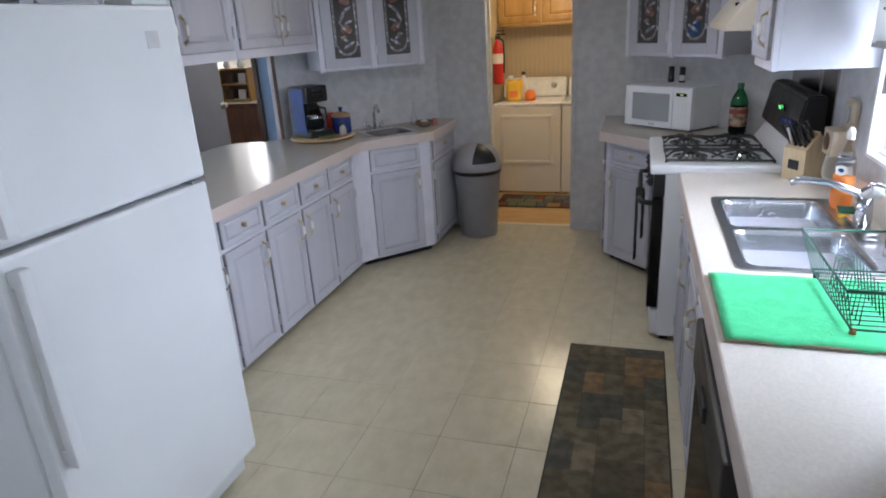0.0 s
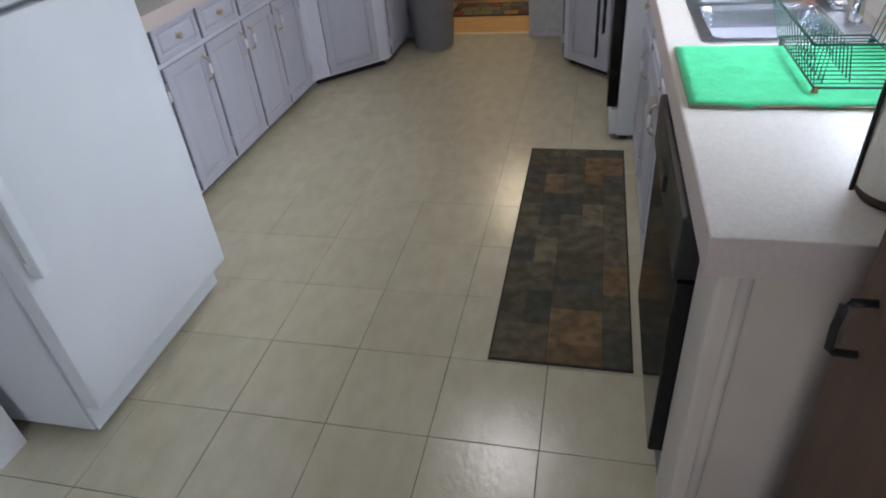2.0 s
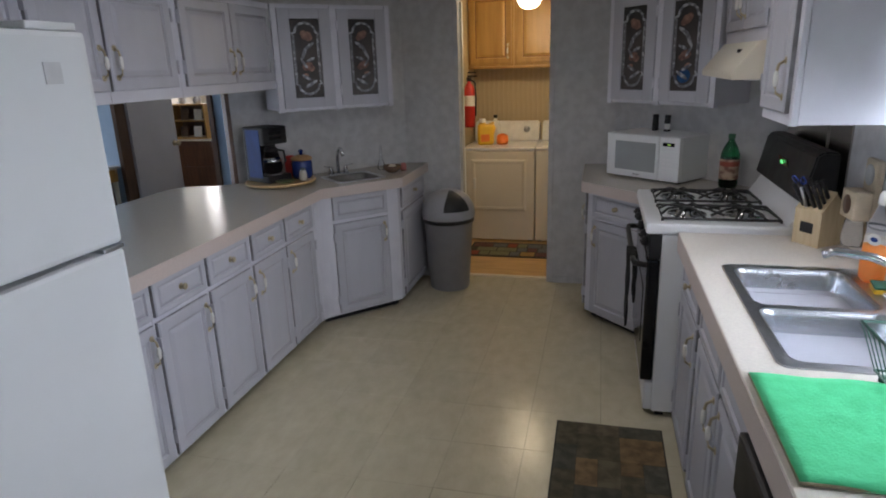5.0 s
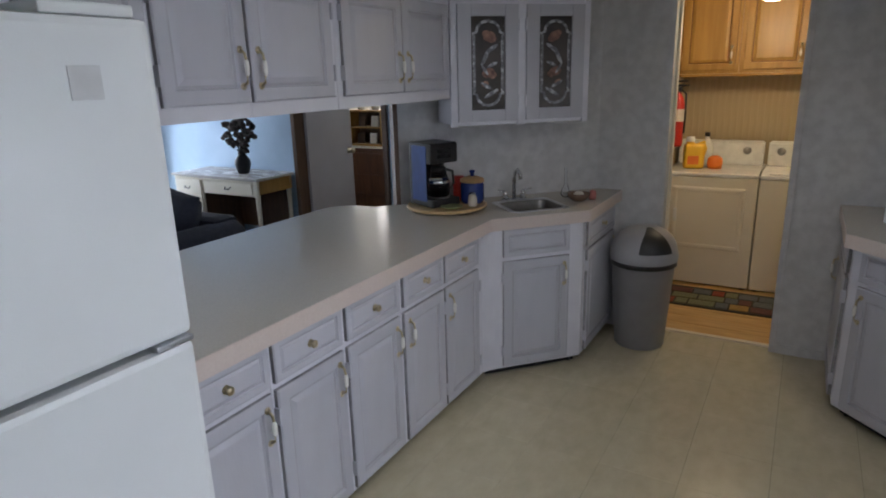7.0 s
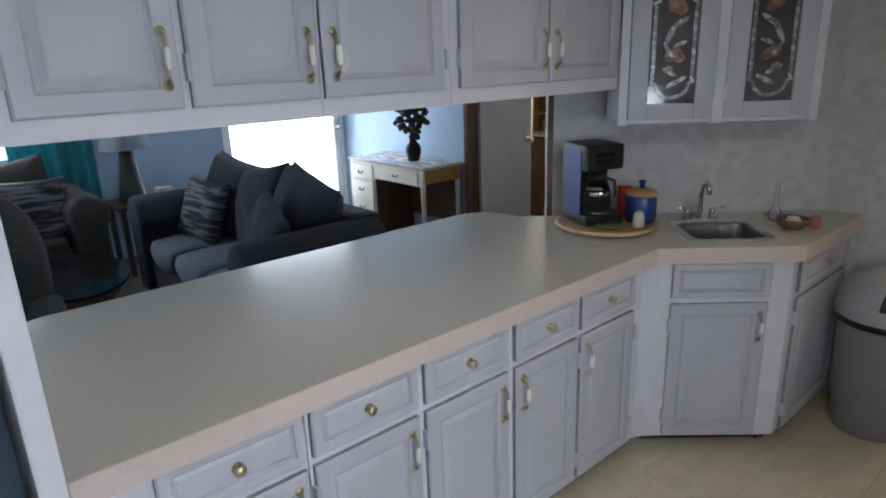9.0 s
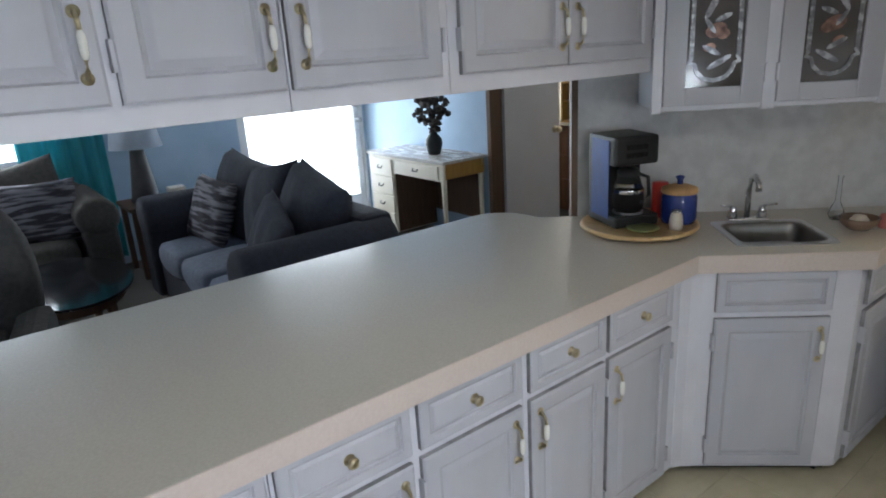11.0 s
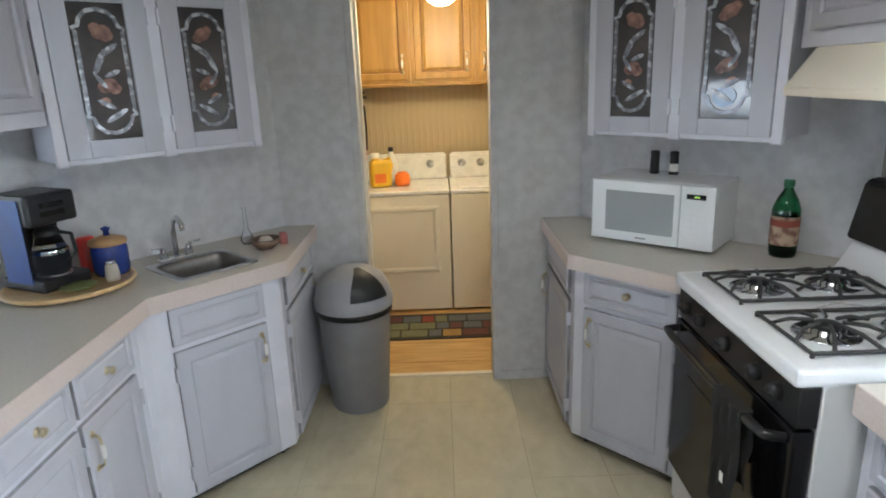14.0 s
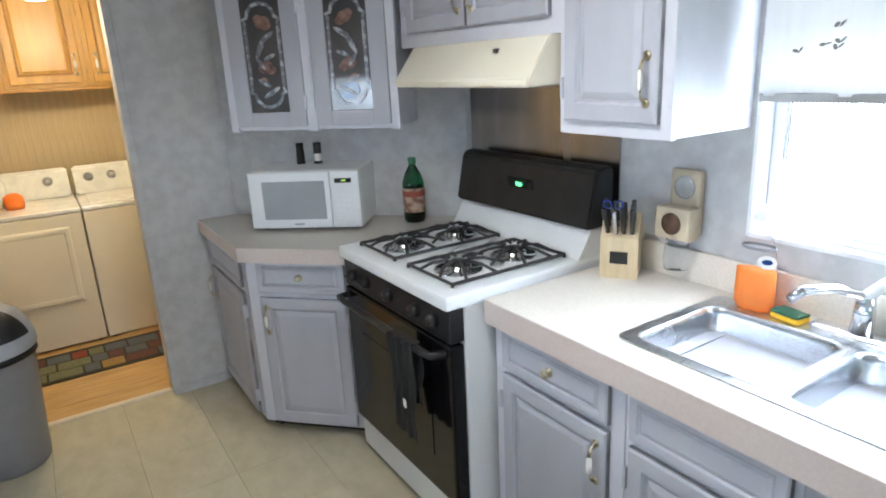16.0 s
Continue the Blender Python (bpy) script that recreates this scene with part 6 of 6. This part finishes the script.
curtain(2.36, 2.98, "teal curtain drawn to the side of the window")
curtain(0.28, 0.75, "teal curtain drawn to the side of the window")
solo("curtain_rod", tube([(-6.615, 0.2, 2.175), (-6.615, 3.05, 2.175)], 0.011, 10), BWOOD, "dark curtain rod over the living room window", "curtain rod")

# writing desk: cream drawers, brown top
dk = empty("writing_desk", None, "cream pedestal desk with a pale top and brown sides", "desk")
DX0, DX1, DY0, DY1 = -5.86, -4.70, 5.02, 5.50
part("tabletop", box(DX0, DX1, DY0, DY1, 0.745, 0.772, bevel=0.006), mat("desk_top_pale", (0.52, 0.49, 0.46), (0.48, 0.45, 0.42), 0.22, scale=6, stretch=(1, 6, 6)), dk)
part("pedestal", box(DX0 + 0.02, DX0 + 0.42, DY0 + 0.02, DY1 - 0.01, 0.05, 0.744, bevel=0.004), CREAM, dk, "cream drawer pedestal")
part("apron", box(DX0 + 0.422, DX1 - 0.02, DY0 + 0.02, DY0 + 0.04, 0.60, 0.744), CREAM, dk)
part("side_apron", box(DX1 - 0.04, DX1 - 0.02, DY0 + 0.04, DY1 - 0.02, 0.62, 0.744), OAK, dk, "brown side rail")
part("back_panel", box(DX0 + 0.43, DX1 - 0.05, DY1 - 0.03, DY1 - 0.015, 0.2, 0.744), BWOOD, dk)
part("pedestal_side", box(DX0 + 0.421, DX0 + 0.43, DY0 + 0.03, DY1 - 0.02, 0.06, 0.60), BWOOD, dk)
for x, y in ((DX1 - 0.045, DY0 + 0.04), (DX1 - 0.045, DY1 - 0.04)):
    part("leg", lathe([(0, 0), (0.014, 0), (0.024, 0.60), (0.026, 0.744), (0, 0.744)], 14), CREAM, dk).location = (x, y, 0)
for i, (x0, x1, z0, z1) in enumerate(((DX0 + 0.04, DX0 + 0.40, 0.575, 0.72), (DX0 + 0.04, DX0 + 0.40, 0.40, 0.56), (DX0 + 0.04, DX0 + 0.40, 0.235, 0.385), (DX0 + 0.04, DX0 + 0.40, 0.075, 0.22), (DX0 + 0.47, DX1 - 0.08, 0.615, 0.725))):
    d = part("drawer", box(x0, x1, DY0 + 0.004, DY0 + 0.02, z0, z1, bevel=0.005), CREAM, dk)
    part("bail_pull", tube([((x0 + x1) / 2 - 0.035, DY0 + 0.004, (z0 + z1) / 2 + 0.01), ((x0 + x1) / 2 - 0.03, DY0 - 0.012, (z0 + z1) / 2 - 0.01), ((x0 + x1) / 2 + 0.03, DY0 - 0.012, (z0 + z1) / 2 - 0.01), ((x0 + x1) / 2 + 0.035, DY0 + 0.004, (z0 + z1) / 2 + 0.01)], 0.005, 6), BLACK, d)
vsx = solo("flower_vase", lathe([(0, 0), (0.05, 0), (0.055, 0.01), (0.075, 0.09), (0.07, 0.13), (0.035, 0.175), (0.03, 0.20), (0.045, 0.225)], 24), BLACK, "dark vase of dried dark flowers on the desk", "vase", pose(-5.10, 5.25, 0.7725))
fl = bmesh.new()
rn = random.Random(7)
for i in range(90):
    d = Vector((rn.gauss(0, 1), rn.gauss(0, 1), rn.gauss(0.4, 0.9))).normalized()
    p = Vector((0, 0, 0.36)) + Vector((d.x * 0.19, d.y * 0.15, d.z * 0.17)) * rn.uniform(0.45, 1.0)
    own = bmesh.new()
    bmesh.ops.create_icosphere(own, subdivisions=1, radius=rn.uniform(0.018, 0.038))
    for v in own.verts:
        v.co *= rn.uniform(0.7, 1.25)
    merge(own, fl, 0, Matrix.Translation(p))
    if i % 5 == 0:
        tube([(0, 0, 0.2), p * 0.6 + Vector((0, 0, 0.12)), p], 0.003, 4, fl)
tagged(part("bouquet", fl, LEAF, vsx, "bunch of dried flower heads"), kind="stuff")

# bedroom glimpsed through the doorway
dr = empty("dresser", None, "red-brown wooden dresser in the far bedroom", "dresser")
part("body", box(-5.25, -4.35, 6.75, 7.2, 0.0, 0.83, bevel=0.006), DWOOD, dr)
part("dresser_top", box(-5.28, -4.32, 6.73, 7.22, 0.832, 0.855, bevel=0.005), DWOOD, dr)
for i in range(3):
    part("drawer", box(-5.2, -4.4, 6.738, 6.75, 0.10 + 0.24 * i, 0.32 + 0.24 * i, bevel=0.004), DWOOD, dr)
ld = solo("lace_runner", box(-5.24, -4.36, 6.722, 7.0, 0.8555, 0.860, bevel=0.001), PORC, "white lace runner on the dresser", "runner")
so_ = empty("shelf_box", None, "small oak shelf box with photographs on the dresser", "shelf")
sbm = box(-5.12, -5.10, 6.90, 7.1, 0.8605, 1.26)
for a in ((-4.67, -4.65, 0.8605, 1.26), (-5.10, -4.67, 0.8605, 0.88), (-5.10, -4.67, 1.06, 1.075), (-5.10, -4.67, 1.24, 1.26)):
    box(a[0], a[1], 6.90, 7.1, a[2], a[3], sbm)
part("carcass", sbm, OAK, so_)
part("back", box(-5.11, -4.66, 7.09, 7.10, 0.87, 1.25), BWOOD, so_)
for i in range(4):
    solo("photo_frame", box(-0.05, 0.05, -0.008, 0.008, 0, 0.12, bevel=0.002), LABEL if i % 2 else BWOOD, "small framed photograph on the oak shelf", "photo frame", pose(-5.00 + 0.18 * (i % 2) + 0.03 * (i // 2), 6.97, 0.8805 if i < 2 else 1.0755, -8))
for i in range(2):
    solo("white_figurine", lathe([(0, 0), (0.04, 0), (0.05, 0.04), (0.03, 0.08), (0.035, 0.11), (0, 0.13)], 16), PORC, "white porcelain ornament on the oak shelf", "ornament", pose(-4.99 + 0.2 * i, 7.0, 1.2605))

# brown wooden cart at the counter's end
cb = empty("side_cabinet", None, "dark brown wooden side cabinet with a black metal handle", "cabinet")
part("body", box(0.345, 0.735, 0.40, 0.848, 0.02, 1.22, bevel=0.004), BWOOD, cb)
part("cabinet_top", box(0.325, 0.738, 0.385, 0.856, 1.221, 1.245, bevel=0.005), BWOOD, cb)
part("door", box(0.331, 0.344, 0.405, 0.850, 0.05, 1.21, bevel=0.002), BWOOD, cb)
part("handle", tube([(0.331, 0.797, 0.898), (0.300, 0.797, 0.897), (0.292, 0.797, 0.890), (0.290, 0.796, 0.85), (0.292, 0.795, 0.812), (0.300, 0.795, 0.804), (0.331, 0.795, 0.803)], 0.0065, 8), BLACK, cb, "bent black metal handle")
part("plinth", box(0.37, 0.71, 0.43, 0.83, 0, 0.02), BLACK, cb)

# ---------------------------------------------------------------- rugs
rug = solo("kitchen_rug", box(-0.346, 0.117, 1.487, 3.022, 0.0005, 0.006), RUGB, "dark patchwork runner rug with slate-like squares", "rug")
rr = random.Random(11)
nx, ny = 5, 17
cw, ch = (0.117 + 0.346 - 0.012) / nx, (3.022 - 1.487 - 0.012) / ny
used = set()
for j in range(ny):
    for i in range(nx):
        if (i, j) in used:
            continue
        w = h = 1
        k = rr.random()
        if k < 0.45 and i + 1 < nx and j + 1 < ny and not any((i + a, j + b) in used for a in (0, 1) for b in (0, 1)):
            w = h = 2
        elif k < 0.65 and i + 1 < nx and (i + 1, j) not in used:
            w = 2
        elif k < 0.85 and j + 1 < ny and (i, j + 1) not in used:
            h = 2
        for a in range(w):
            for b in range(h):
                used.add((i + a, j + b))
        x0, y0 = -0.340 + cw * i, 1.493 + ch * j
        part("patch", box(x0 + 0.0008, x0 + cw * w - 0.0008, y0 + 0.0008, y0 + ch * h - 0.0008, 0.006, 0.0085 + 0.0006 * rr.random()), SLATES[rr.choice((0, 0, 1, 1, 2, 3, 3))], rug)
runner = solo("laundry_runner", box(-1.30, 0.05, 5.50, 5.93, 0.0045, 0.010), RUGB, "multicoloured patchwork runner in front of the dryer", "rug")
for j in range(3):
    x = -1.28 + 0.05 * (j % 2)
    while x < -0.02:
        w = rr.choice((0.09, 0.13, 0.18))
        part("patch", box(x, min(x + w, 0.03) - 0.012, 5.535 + 0.122 * j, 5.535 + 0.122 * j + 0.108, 0.010, 0.013), rr.choice(KNIT), runner)
        x += w

# ---------------------------------------------------------------- floor pieces last
TL = 0.323


def tile_mesh(gap, depth):
    tb = box(gap, TL - gap, gap, depth - gap, -0.003, 0.0, bevel=0.0005)
    me = bpy.data.meshes.new("tile")
    tb.to_mesh(me)
    tb.free()
    me.materials.append(TILE)
    return me


# joints have opened by the doorway and stay tight further in
open_me, mid_me, tight_me, edge_me = tile_mesh(0.0016, TL), tile_mesh(0.0011, TL), tile_mesh(0.0006, TL), tile_mesh(0.0006, 0.293)
for i in range(-6, 5):
    for j in range(-10, 10):
        x, y = -0.795 + TL * i, 1.802 + TL * j
        if x < -2.5 or x > 0.74:
            continue
        o = new("tile", edge_me if j == 9 else open_me if j < -1 else mid_me if j < 2 else tight_me)
        o.location = (x, y, 0)
        o.parent = floor
for i in range(12):
    o = part("plank", box(-1.43, 0.20, 5.042 + 0.138 * i, 5.042 + 0.138 * i + 0.135, -0.004, 0.004, bevel=0.001), PINE, floor_l)
